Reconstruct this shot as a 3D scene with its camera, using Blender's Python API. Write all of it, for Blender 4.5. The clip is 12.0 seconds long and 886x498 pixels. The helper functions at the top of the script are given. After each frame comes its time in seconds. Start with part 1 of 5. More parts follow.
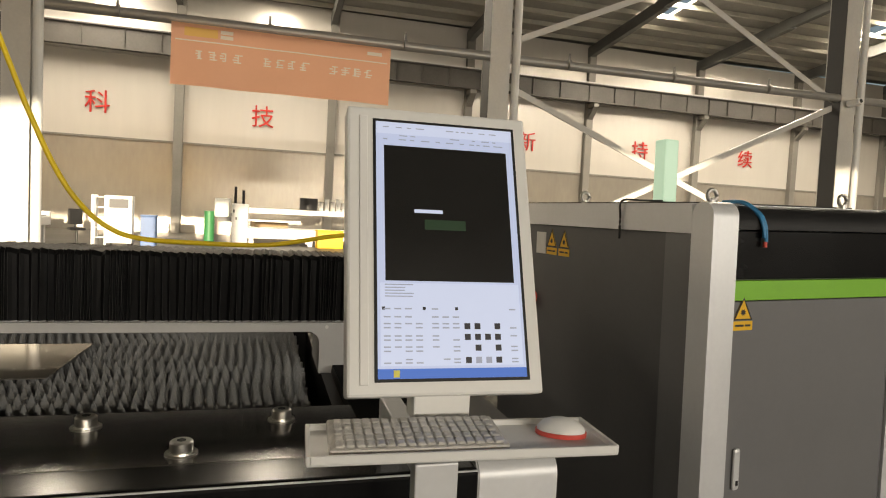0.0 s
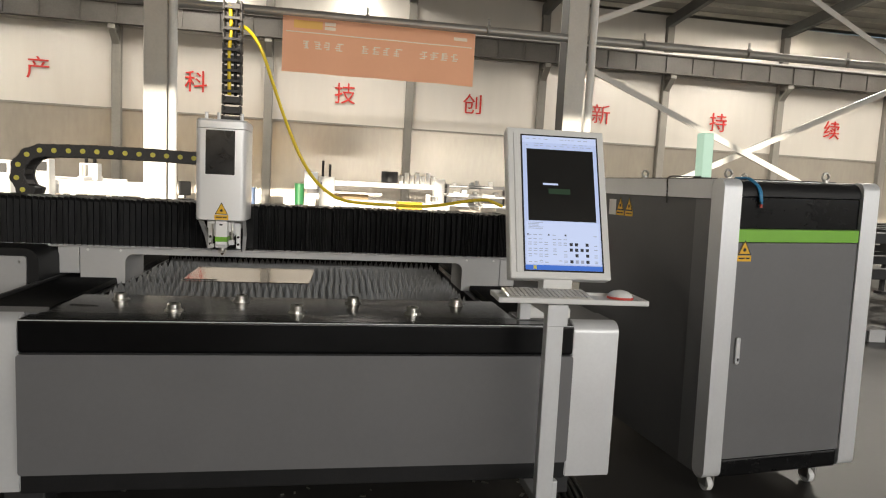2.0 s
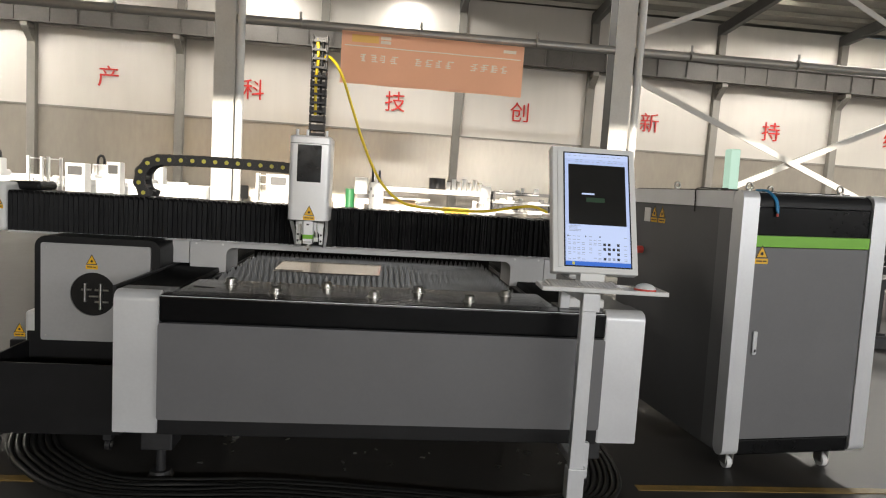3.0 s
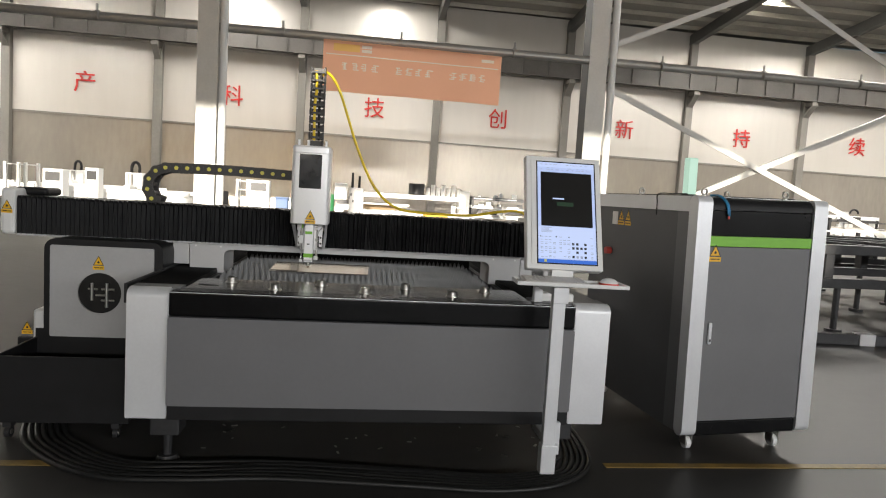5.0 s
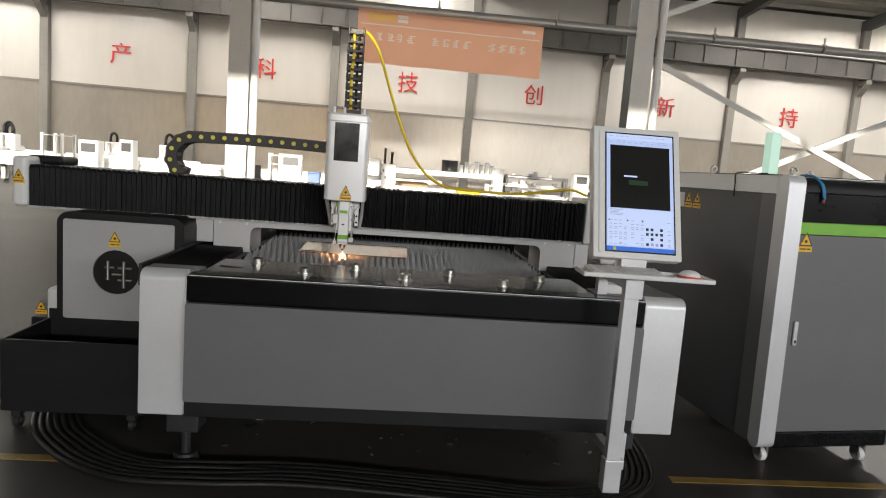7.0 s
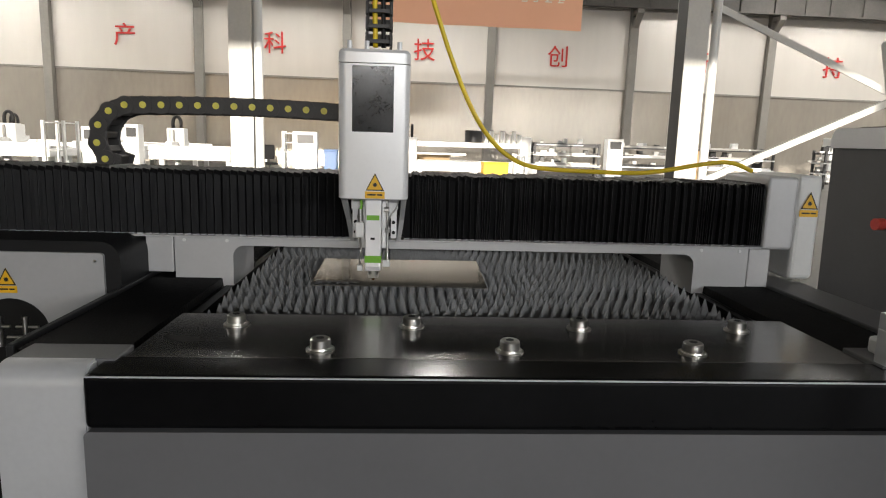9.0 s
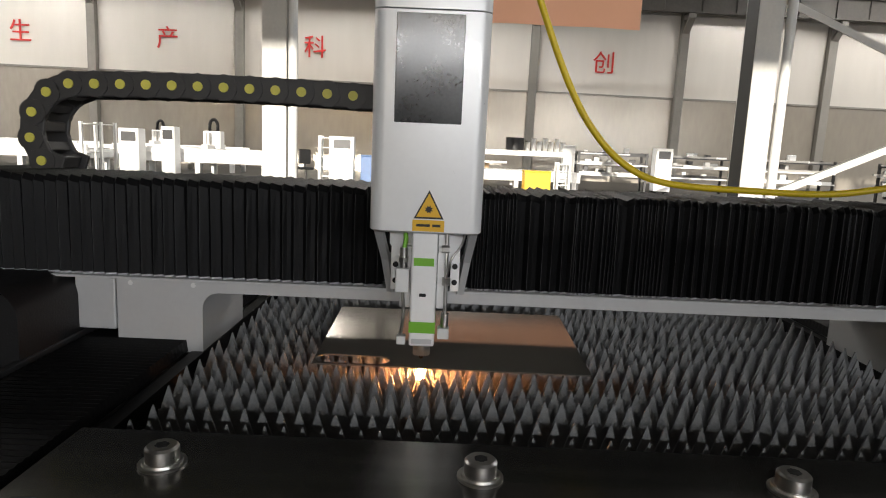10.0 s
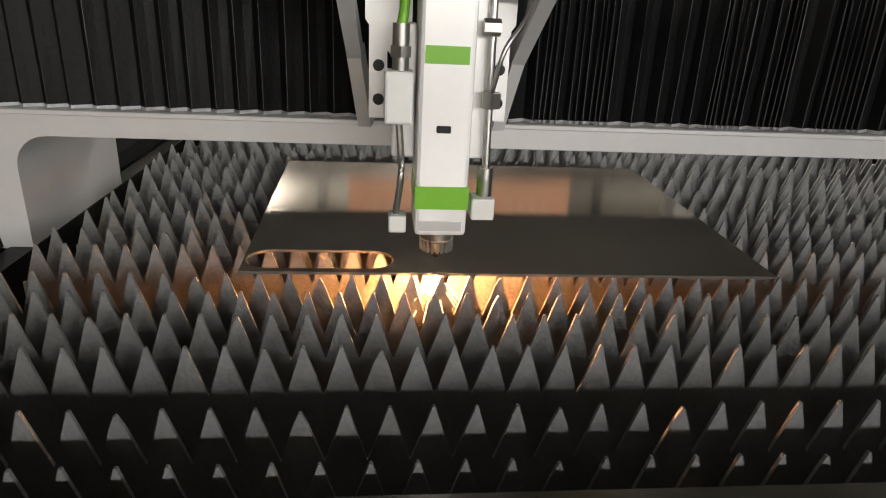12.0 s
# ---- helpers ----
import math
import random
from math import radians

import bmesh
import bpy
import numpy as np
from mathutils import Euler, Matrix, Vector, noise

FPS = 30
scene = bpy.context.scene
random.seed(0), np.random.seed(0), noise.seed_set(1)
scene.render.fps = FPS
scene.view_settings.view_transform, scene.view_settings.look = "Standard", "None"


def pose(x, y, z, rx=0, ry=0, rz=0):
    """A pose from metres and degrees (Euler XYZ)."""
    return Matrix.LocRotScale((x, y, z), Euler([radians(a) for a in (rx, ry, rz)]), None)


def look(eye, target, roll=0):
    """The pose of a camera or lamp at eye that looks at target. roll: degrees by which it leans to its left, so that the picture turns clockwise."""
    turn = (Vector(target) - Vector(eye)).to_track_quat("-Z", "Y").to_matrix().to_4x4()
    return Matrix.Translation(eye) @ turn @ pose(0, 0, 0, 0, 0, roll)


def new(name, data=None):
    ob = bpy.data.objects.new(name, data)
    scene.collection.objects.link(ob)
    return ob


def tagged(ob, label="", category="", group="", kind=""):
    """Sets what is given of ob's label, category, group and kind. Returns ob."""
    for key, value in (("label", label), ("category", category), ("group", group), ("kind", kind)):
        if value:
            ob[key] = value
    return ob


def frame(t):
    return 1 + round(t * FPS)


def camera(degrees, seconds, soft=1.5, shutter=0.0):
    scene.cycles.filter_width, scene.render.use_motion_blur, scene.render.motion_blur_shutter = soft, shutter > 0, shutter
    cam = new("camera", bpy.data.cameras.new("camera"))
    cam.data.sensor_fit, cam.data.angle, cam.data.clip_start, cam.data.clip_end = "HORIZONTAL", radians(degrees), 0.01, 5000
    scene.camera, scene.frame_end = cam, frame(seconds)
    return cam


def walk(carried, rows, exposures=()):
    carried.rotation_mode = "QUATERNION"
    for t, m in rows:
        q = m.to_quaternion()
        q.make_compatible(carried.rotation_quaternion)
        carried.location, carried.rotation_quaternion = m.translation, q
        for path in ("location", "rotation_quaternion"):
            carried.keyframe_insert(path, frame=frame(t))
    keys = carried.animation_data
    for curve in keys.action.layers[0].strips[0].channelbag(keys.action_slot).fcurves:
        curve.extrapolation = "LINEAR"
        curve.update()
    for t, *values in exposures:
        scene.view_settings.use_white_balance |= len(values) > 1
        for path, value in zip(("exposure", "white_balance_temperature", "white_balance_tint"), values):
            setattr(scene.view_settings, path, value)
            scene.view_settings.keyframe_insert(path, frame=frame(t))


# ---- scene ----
cam = camera(69.6, 12.0, soft=1.1)
PATH = [
    (0, (0.042, 0.267, 1.431), (0.585, 2.188, 1.325), 2.7),
    (0.3, (0.016, 0.128, 1.428), (0.541, 2.051, 1.274), 3.7),
    (0.5, (-0.033, 0.01, 1.44), (0.508, 1.933, 1.327), 3.7),
    (0.7, (-0.103, -0.107, 1.441), (0.43, 1.813, 1.251), 3.1),
    (0.8, (-0.14, -0.165, 1.44), (0.415, 1.744, 1.185), 2.8),
    (1, (-0.204, -0.277, 1.437), (0.255, 1.661, 1.251), 2.3),
    (1.2, (-0.245, -0.382, 1.429), (0.131, 1.572, 1.238), 2.4),
    (1.3, (-0.262, -0.432, 1.424), (0.077, 1.528, 1.232), 2.6),
    (1.5, (-0.298, -0.533, 1.416), (-0.035, 1.434, 1.164), 2.9),
    (1.7, (-0.349, -0.637, 1.414), (-0.057, 1.337, 1.254), 2.9),
    (1.8, (-0.376, -0.688, 1.414), (-0.076, 1.282, 1.247), 2.8),
    (2, (-0.427, -0.791, 1.416), (-0.093, 1.17, 1.215), 2.8),
    (2.2, (-0.472, -0.892, 1.419), (-0.169, 1.069, 1.169), 2.9),
    (2.3, (-0.493, -0.942, 1.42), (-0.194, 1.022, 1.19), 3),
    (2.5, (-0.525, -1.039, 1.423), (-0.301, 0.941, 1.253), 3.1),
    (3, (-0.548, -1.269, 1.422), (-0.352, 0.712, 1.233), 3.5),
    (3.2, (-0.57, -1.344, 1.419), (-0.338, 0.639, 1.302), 3.3),
    (3.3, (-0.584, -1.379, 1.417), (-0.317, 0.599, 1.287), 3.2),
    (3.5, (-0.608, -1.442, 1.413), (-0.329, 0.533, 1.267), 2.9),
    (3.7, (-0.616, -1.48, 1.412), (-0.325, 0.489, 1.223), 2.9),
    (5.3, (-0.606, -1.574, 1.421), (-0.348, 0.402, 1.255), 3.5),
    (5.5, (-0.612, -1.58, 1.417), (-0.35, 0.395, 1.243), 3.6),
    (5.7, (-0.626, -1.561, 1.413), (-0.365, 0.409, 1.193), 3.6),
    (6, (-0.648, -1.518, 1.408), (-0.379, 0.452, 1.193), 3.6),
    (6.2, (-0.658, -1.478, 1.406), (-0.413, 0.488, 1.124), 3.6),
    (6.5, (-0.666, -1.394, 1.404), (-0.455, 0.582, 1.179), 3.6),
    (7, (-0.652, -1.165, 1.402), (-0.48, 0.813, 1.158), 4.3),
    (7.2, (-0.664, -1.058, 1.389), (-0.514, 0.916, 1.104), 4.5),
    (8.8, (-0.795, 0.079, 1.389), (-0.692, 2.051, 1.068), 2.4),
    (9, (-0.816, 0.239, 1.391), (-0.704, 2.208, 1.057), 1.7),
    (9.2, (-0.822, 0.405, 1.39), (-0.762, 2.374, 1.045), 2.4),
    (9.5, (-0.83, 0.651, 1.387), (-0.798, 2.628, 1.088), 3.5),
    (9.7, (-0.845, 0.811, 1.382), (-0.863, 2.783, 1.049), 3.3),
    (10, (-0.869, 1.033, 1.369), (-0.868, 3.007, 1.053), 2.5),
    (10.2, (-0.881, 1.158, 1.356), (-0.822, 3.12, 0.968), 1.6),
    (10.5, (-0.893, 1.316, 1.333), (-0.908, 3.267, 0.891), 0.7),
    (11, (-0.898, 1.496, 1.297), (-0.917, 3.413, 0.727), 2.9),
    (11.5, (-0.958, 1.628, 1.243), (-0.92, 3.524, 0.608), 1),
    (12, (-0.987, 1.692, 1.183), (-0.791, 3.543, 0.452), 2.9),
]
walk(cam, [(t, look(eye, target, roll)) for t, eye, target, roll in PATH], [(0.0, 0.6, 8300, 10), (1.0, 0.6, 7700, 10), (2.0, 0.62, 7200, 10), (3.5, 0.67, 6800, 10), (7.2, 0.67, 6750, 10), (9.0, 0.58, 6700, 10), (10.5, 0.35, 6600, 10), (11.0, 0.4, 6700, 10), (11.5, 0.75, 6900, 10), (12.0, 1.2, 7100, 10)])

# ---- world, sun, large lights ----
SUN_EL, SUN_AZ = 6.0, 4.0   # low winter sun from behind the camera
world = bpy.data.worlds.new("sky_world")
scene.world = world
world.use_nodes = True
wn = world.node_tree
sky = wn.nodes.new("ShaderNodeTexSky")
sky.sky_type, sky.sun_disc = "NISHITA", False
sky.sun_elevation, sky.sun_rotation = radians(SUN_EL + 8), radians(180 + SUN_AZ)
wn.nodes["Background"].inputs["Strength"].default_value = 0.05
wn.links.new(sky.outputs[0], wn.nodes["Background"].inputs["Color"])

sun = new("sun", bpy.data.lights.new("sun", "SUN"))
sun.data.energy, sun.data.angle, sun.data.color = 5.0, radians(0.6), (1.0, 0.93, 0.82)
ce = math.cos(radians(SUN_EL))
sun.matrix_world = look((0, 0, 0), (ce * math.sin(radians(SUN_AZ)), ce * math.cos(radians(SUN_AZ)), -math.sin(radians(SUN_EL))))


def opening_light(name, place, target, w, h, watts, color=(1, 0.98, 0.945)):
    """Fill lamp for sky light, set at an opening added to the hall."""
    ob = new(name, bpy.data.lights.new(name, "AREA"))
    ob.data.shape, ob.data.size, ob.data.size_y, ob.data.energy, ob.data.color = "RECTANGLE", w, h, watts, color
    ob.matrix_world = look(place, target)
    return ob


SOUTH, NORTH, WEST, EAST = -16.0, 33.0, -34.0, 46.0
# Added fill lamp out of view, for low light on the machine's front.
opening_light("south_fill_light", (12, SOUTH + 0.25, 4.3), (12, 20, 3.8), 30.0, 0.5, 1800, (0.93, 0.96, 1.0))
# Added roof lamps, placed and powered to even out the far wall.
for sx in (-28, -18.5, 18.5, 30):
    opening_light("roof_fill_light", (sx, 22.0, 12.1), (sx, 22.0, 0), 1.1, 13.0, 2700)
for sx in (-7.5, 0.5):
    opening_light("roof_fill_light", (sx, 27.5, 11.6), (sx, 27.5, 0), 1.1, 6.0, 800)


# ---- materials ----
def material(name, color, rough=0.5, metal=0.0, vary=0.12, scale=6.0, bump=0.0, bump_scale=80.0, stretch=(1, 1, 1), spot=0.0, coat=0.0, wear=None, spec=0.5):
    m = bpy.data.materials.new(name)
    m.use_nodes = True
    t = m.node_tree
    b = t.nodes["Principled BSDF"]
    co = t.nodes.new("ShaderNodeTexCoord")
    mp = t.nodes.new("ShaderNodeMapping")
    mp.inputs["Scale"].default_value = stretch
    t.links.new(co.outputs["Object"], mp.inputs["Vector"])
    n1 = t.nodes.new("ShaderNodeTexNoise")
    n1.inputs["Scale"].default_value, n1.inputs["Detail"].default_value = scale, 6
    n2 = t.nodes.new("ShaderNodeTexNoise")
    n2.inputs["Scale"].default_value, n2.inputs["Detail"].default_value = scale * 14, 4
    for n in (n1, n2):
        t.links.new(mp.outputs[0], n.inputs["Vector"])
    mix = t.nodes.new("ShaderNodeMix")
    mix.data_type = "FLOAT"
    mix.inputs[0].default_value = 0.35
    t.links.new(n1.outputs[0], mix.inputs[2])
    t.links.new(n2.outputs[0], mix.inputs[3])
    ramp = t.nodes.new("ShaderNodeValToRGB")
    ramp.color_ramp.elements[0].position, ramp.color_ramp.elements[1].position = 0.3, 0.7
    lo = tuple(c * (1 - vary) for c in color)
    hi = tuple(min(1, c * (1 + vary)) for c in (wear or color))
    ramp.color_ramp.elements[0].color, ramp.color_ramp.elements[1].color = (*lo, 1), (*hi, 1)
    t.links.new(mix.outputs[0], ramp.inputs[0])
    t.links.new(ramp.outputs[0], b.inputs["Base Color"])
    rr = t.nodes.new("ShaderNodeMapRange")
    rr.inputs["To Min"].default_value, rr.inputs["To Max"].default_value = max(0.02, rough - 0.08 - spot), min(1, rough + 0.08 + spot)
    t.links.new(mix.outputs[0], rr.inputs[0])
    t.links.new(rr.outputs[0], b.inputs["Roughness"])
    b.inputs["Metallic"].default_value = metal
    b.inputs["Coat Weight"].default_value = coat
    b.inputs["Specular IOR Level"].default_value = spec
    if bump:
        n3 = t.nodes.new("ShaderNodeTexNoise")
        n3.inputs["Scale"].default_value, n3.inputs["Detail"].default_value = bump_scale, 5 if bump_scale > 5 else 1
        t.links.new(mp.outputs[0], n3.inputs["Vector"])
        bp = t.nodes.new("ShaderNodeBump")
        bp.inputs["Strength"].default_value, bp.inputs["Distance"].default_value = bump, 0.01
        t.links.new(n3.outputs[0], bp.inputs["Height"])
        t.links.new(bp.outputs[0], b.inputs["Normal"])
    return m


def glowing(name, color, strength):
    m = bpy.data.materials.new(name)
    m.use_nodes = True
    b = m.node_tree.nodes["Principled BSDF"]
    b.inputs["Base Color"].default_value = (*[c * 0.3 for c in color], 1)
    b.inputs["Emission Color"].default_value = (*color, 1)
    b.inputs["Emission Strength"].default_value = strength
    b.inputs["Roughness"].default_value = 0.35
    return m


def cloth(name, color):
    """Thin cloth that lets light through from behind."""
    m = material(name, color, 0.6, vary=0.05, scale=1.2, bump=0.1, bump_scale=3)
    t = m.node_tree
    b = t.nodes["Principled BSDF"]
    tr = t.nodes.new("ShaderNodeBsdfTranslucent")
    tr.inputs["Color"].default_value = (*color, 1)
    mix = t.nodes.new("ShaderNodeMixShader")
    mix.inputs[0].default_value = 0.55
    t.links.new(b.outputs[0], mix.inputs[1])
    t.links.new(tr.outputs[0], mix.inputs[2])
    t.links.new(mix.outputs[0], t.nodes["Material Output"].inputs["Surface"])
    return m


FLOOR = material("floor_epoxy", (0.04, 0.038, 0.036), 0.42, vary=0.25, scale=0.5, bump=0.015, bump_scale=14, spot=0.02, spec=0.22)
WALL = material("wall_panel_white", (0.62, 0.59, 0.545), 0.3, metal=0.3, vary=0.07, scale=0.15, bump=0.8, bump_scale=0.6, stretch=(1, 1, 0.15), spot=-0.06)
WALLLOW = material("wall_panel_lower", (0.42, 0.385, 0.335), 0.24, metal=0.55, vary=0.16, scale=0.35, bump=1.0, bump_scale=1.1, stretch=(1, 1, 0.3), spot=-0.06)
WALLJOINT = material("wall_joint", (0.3, 0.29, 0.27), 0.6)
COLGREY = material("column_paint", (0.62, 0.61, 0.58), 0.45, vary=0.1, scale=1.5, bump=0.05)
COLSHADE = material("column_shade", (0.03, 0.03, 0.03), 0.55, vary=0.2, scale=2)
PILASTER = material("pilaster_grey", (0.2, 0.188, 0.168), 0.55, vary=0.15, scale=1)
# Beam grey is lowered so the colour carries its shade.
CRANE = material("crane_beam_shaded_grey", (0.085, 0.078, 0.07), 0.55, vary=0.25, scale=0.8)
PIPE = material("pipe_grey", (0.36, 0.35, 0.33), 0.4, metal=0.3, vary=0.12, scale=2)
ROOF = material("roof_sheet", (0.32, 0.31, 0.28), 0.5, vary=0.2, scale=0.4)
STEELD = material("rafter_steel", (0.11, 0.11, 0.105), 0.55, vary=0.2, scale=0.8)
REDPAINT = material("red_letter", (0.52, 0.022, 0.016), 0.5, vary=0.1, scale=3)
ORANGE = cloth("banner_orange", (0.98, 0.53, 0.35))
BANNERWHITE = cloth("banner_white", (0.98, 0.85, 0.75))
BANNERYELLOW = cloth("banner_yellow", (0.98, 0.6, 0.2))
SILVER = material("silver_paint", (0.68, 0.69, 0.71), 0.38, metal=0.25, vary=0.05, scale=5, bump=0.03, bump_scale=400)
HEADSILVER = material("pearl_silver_cover", (0.86, 0.86, 0.87), 0.3, metal=0.15, vary=0.03, scale=5, bump=0.02, bump_scale=500, coat=0.3)
GREY = material("dark_grey_paint", (0.15, 0.15, 0.156), 0.48, vary=0.06, scale=4, bump=0.06, bump_scale=500)
SIDESHADE = material("shaded_side_grey", (0.105, 0.105, 0.108), 0.5, vary=0.08, scale=4, bump=0.08, bump_scale=500, spec=0.35)
GREYMID = material("mid_grey_paint", (0.42, 0.42, 0.424), 0.45, vary=0.06, scale=4, bump=0.05, bump_scale=500)
GLOSSBLACK = material("gloss_black", (0.006, 0.006, 0.0065), 0.22, vary=0.3, scale=3, spot=0.02, spec=0.15)
BLACK = material("matt_black", (0.011, 0.011, 0.012), 0.5, vary=0.25, scale=8, bump=0.1, bump_scale=200, spec=0.3)
BELLOWS = material("bellows_fabric", (0.0045, 0.0045, 0.005), 0.5, vary=0.4, scale=30, bump=0.12, bump_scale=160, spot=0.05, spec=0.16)
# Paler than the fabric, for wear and for light caught on the ridges.
BELLOWSEDGE = material("bellows_worn_lit_fold", (0.032, 0.032, 0.034), 0.45, vary=0.6, scale=25, spec=0.4)
GANTRYGREY = material("gantry_grey", (0.55, 0.55, 0.555), 0.4, metal=0.15, vary=0.05, scale=5)
TOPSTEEL = material("top_plate_steel", (0.15, 0.146, 0.14), 0.2, metal=0.9, vary=0.14, scale=3, bump=0.003, bump_scale=60, stretch=(0.4, 6, 6), spot=-0.03, wear=(0.19, 0.185, 0.18))
SHEET = material("work_sheet_steel", (0.35, 0.325, 0.29), 0.06, metal=0.7, spot=-0.05, vary=0.05, scale=4, stretch=(1, 8, 1), bump=0.006, bump_scale=90)
SLAT = material("slat_steel", (0.23, 0.234, 0.24), 0.42, metal=0.4, vary=0.25, scale=20, bump=0.1, bump_scale=200)
BOLT = material("bolt_steel", (0.5, 0.49, 0.47), 0.3, metal=1.0, vary=0.1, scale=40)
WHITEP = material("white_plastic", (0.8, 0.8, 0.79), 0.4, vary=0.03, scale=6, bump=0.02, bump_scale=300)
WHITEMETAL = material("white_metal", (0.78, 0.78, 0.77), 0.38, vary=0.04, scale=5)
TORCHWHITE = material("torch_white", (0.88, 0.88, 0.88), 0.3, metal=0.2, vary=0.03, scale=8)
WRAPFILM = material("wrapped_keys", (0.6, 0.58, 0.55), 0.3, vary=0.12, scale=40, bump=0.5, bump_scale=120, coat=0.5)
REDRIM = material("red_rim", (0.7, 0.09, 0.07), 0.35)
YELLOW = material("sign_yellow", (0.85, 0.48, 0.02), 0.45, vary=0.04, scale=20)
SIGNBLACK = material("sign_black", (0.015, 0.013, 0.01), 0.5)
SIGNWHITE = material("sign_white", (0.75, 0.73, 0.7), 0.5)
GREEN = material("bright_green", (0.19, 0.5, 0.035), 0.4, vary=0.05, scale=10)
BLUETAPE = material("blue_tag", (0.03, 0.25, 0.5), 0.4)
CHAINM = material("cable_chain_plastic", (0.045, 0.043, 0.043), 0.5, vary=0.2, scale=20)
CHAINYEL = material("chain_yellow_pin", (0.75, 0.68, 0.12), 0.45)
CABLEY = material("yellow_fibre_cable", (0.8, 0.58, 0.015), 0.4)
CABLEB = material("black_cable", (0.012, 0.012, 0.012), 0.45)
COPPER = material("copper_tip", (0.75, 0.42, 0.2), 0.25, metal=1.0)
SMUDGE = material("oil_smudge", (0.012, 0.011, 0.01), 0.6, vary=0.4, scale=40)
WINDOWDARK = material("smoked_acrylic", (0.015, 0.016, 0.018), 0.12, vary=0.6, scale=12, spot=0.1)
HOLE = material("dark_chuck", (0.007, 0.007, 0.007), 0.45, metal=0.2, vary=0.4, scale=20)
LINEY = material("floor_line_yellow", (0.24, 0.15, 0.035), 0.5, vary=0.5, scale=8)
DRUMG = material("green_drum_paint", (0.03, 0.2, 0.07), 0.45)
DRUMB = material("blue_paint", (0.05, 0.13, 0.32), 0.45)
CARDBOARD = material("cardboard", (0.35, 0.24, 0.13), 0.8)
TOOLY = material("toolbox_yellow", (0.75, 0.45, 0.02), 0.45)
DARKSTEEL = material("dark_machine_steel", (0.035, 0.035, 0.037), 0.45, metal=0.3, vary=0.3, scale=4)
SCREENBLUE = glowing("screen_pale_blue", (0.48, 0.60, 0.95), 0.5)
SCREENWHITE = glowing("screen_white", (0.55, 0.67, 1.0), 0.52)
SCREENBAR = glowing("screen_taskbar", (0.03, 0.14, 0.6), 0.55)
SCREENTEXT = glowing("screen_text_grey", (0.3, 0.35, 0.5), 0.5)
SCREENDARK = glowing("screen_icon_dark", (0.02, 0.02, 0.03), 0.4)
SCREENBLACK = material("screen_black_area", (0.012, 0.012, 0.012), 0.25)
SCREENGREEN = glowing("screen_dim_green", (0.02, 0.06, 0.03), 0.25)
LAMPGREEN = glowing("tower_lamp_green", (0.52, 0.80, 0.66), 0.46)
SPARK = glowing("spark_glow", (1.0, 0.38, 0.13), 470.0)
SPARKTRAIL = glowing("spark_trail", (1.0, 0.42, 0.14), 5.0)


# ---- mesh helpers ----
def box(bm, x0, x1, y0, y1, z0, z1, bevel=0.0, seg=2, m=None):
    t = bmesh.new()
    bmesh.ops.create_cube(t, size=1)
    for v in t.verts:
        v.co = Vector(((x0 + x1) / 2 + v.co.x * (x1 - x0), (y0 + y1) / 2 + v.co.y * (y1 - y0), (z0 + z1) / 2 + v.co.z * (z1 - z0)))
    if bevel:
        bmesh.ops.bevel(t, geom=t.edges[:], offset=bevel, segments=seg, profile=0.5, affect="EDGES")
    if m is not None:
        bmesh.ops.transform(t, matrix=m, verts=t.verts)
    me = bpy.data.meshes.new("tmp")
    t.to_mesh(me)
    t.free()
    bm.from_mesh(me)
    bpy.data.meshes.remove(me)
    return bm


def boxed(*a, **k):
    return box(bmesh.new(), *a, **k)


def rod(bm, p, q, r, seg=12, r2=None, caps=True):
    p, q = Vector(p), Vector(q)
    d = q - p
    m = Matrix.Translation((p + q) / 2) @ d.to_track_quat("Z", "Y").to_matrix().to_4x4()
    bmesh.ops.create_cone(bm, cap_ends=caps, segments=seg, radius1=r, radius2=r if r2 is None else r2, depth=d.length, matrix=m)
    return bm


def bar(bm, p, q, w, h, bevel=0.0):
    """A square bar from p to q."""
    p, q = Vector(p), Vector(q)
    d = q - p
    m = Matrix.Translation((p + q) / 2) @ d.to_track_quat("X", "Z").to_matrix().to_4x4()
    return box(bm, -d.length / 2, d.length / 2, -w / 2, w / 2, -h / 2, h / 2, bevel, m=m)


def smooth_path(pts, n=8):
    """Points along a smooth curve through pts."""
    pts = [Vector(p) for p in pts]
    ext = [2 * pts[0] - pts[1]] + pts + [2 * pts[-1] - pts[-2]]
    out = []
    for i in range(1, len(ext) - 2):
        a, b, c, d = ext[i - 1:i + 3]
        for k in range(n):
            u = k / n
            out.append(0.5 * (2 * b + (c - a) * u + (2 * a - 5 * b + 4 * c - d) * u * u + (3 * b - a - 3 * c + d) * u ** 3))
    return out + [pts[-1]]


def tube(bm, pts, r, seg=8):
    pts = [Vector(p) for p in pts]
    rings = []
    for i, p in enumerate(pts):
        d = (pts[min(i + 1, len(pts) - 1)] - pts[max(i - 1, 0)]).normalized()
        q = d.to_track_quat("Z", "Y")
        rings.append([bm.verts.new(p + q @ Vector((r * math.cos(a), r * math.sin(a), 0))) for a in [2 * math.pi * k / seg for k in range(seg)]])
    for a, b in zip(rings, rings[1:]):
        for k in range(seg):
            f = bm.faces.new((a[k], a[(k + 1) % seg], b[(k + 1) % seg], b[k]))
            f.smooth = True
    bm.faces.new(rings[0][::-1]), bm.faces.new(rings[-1])
    return bm


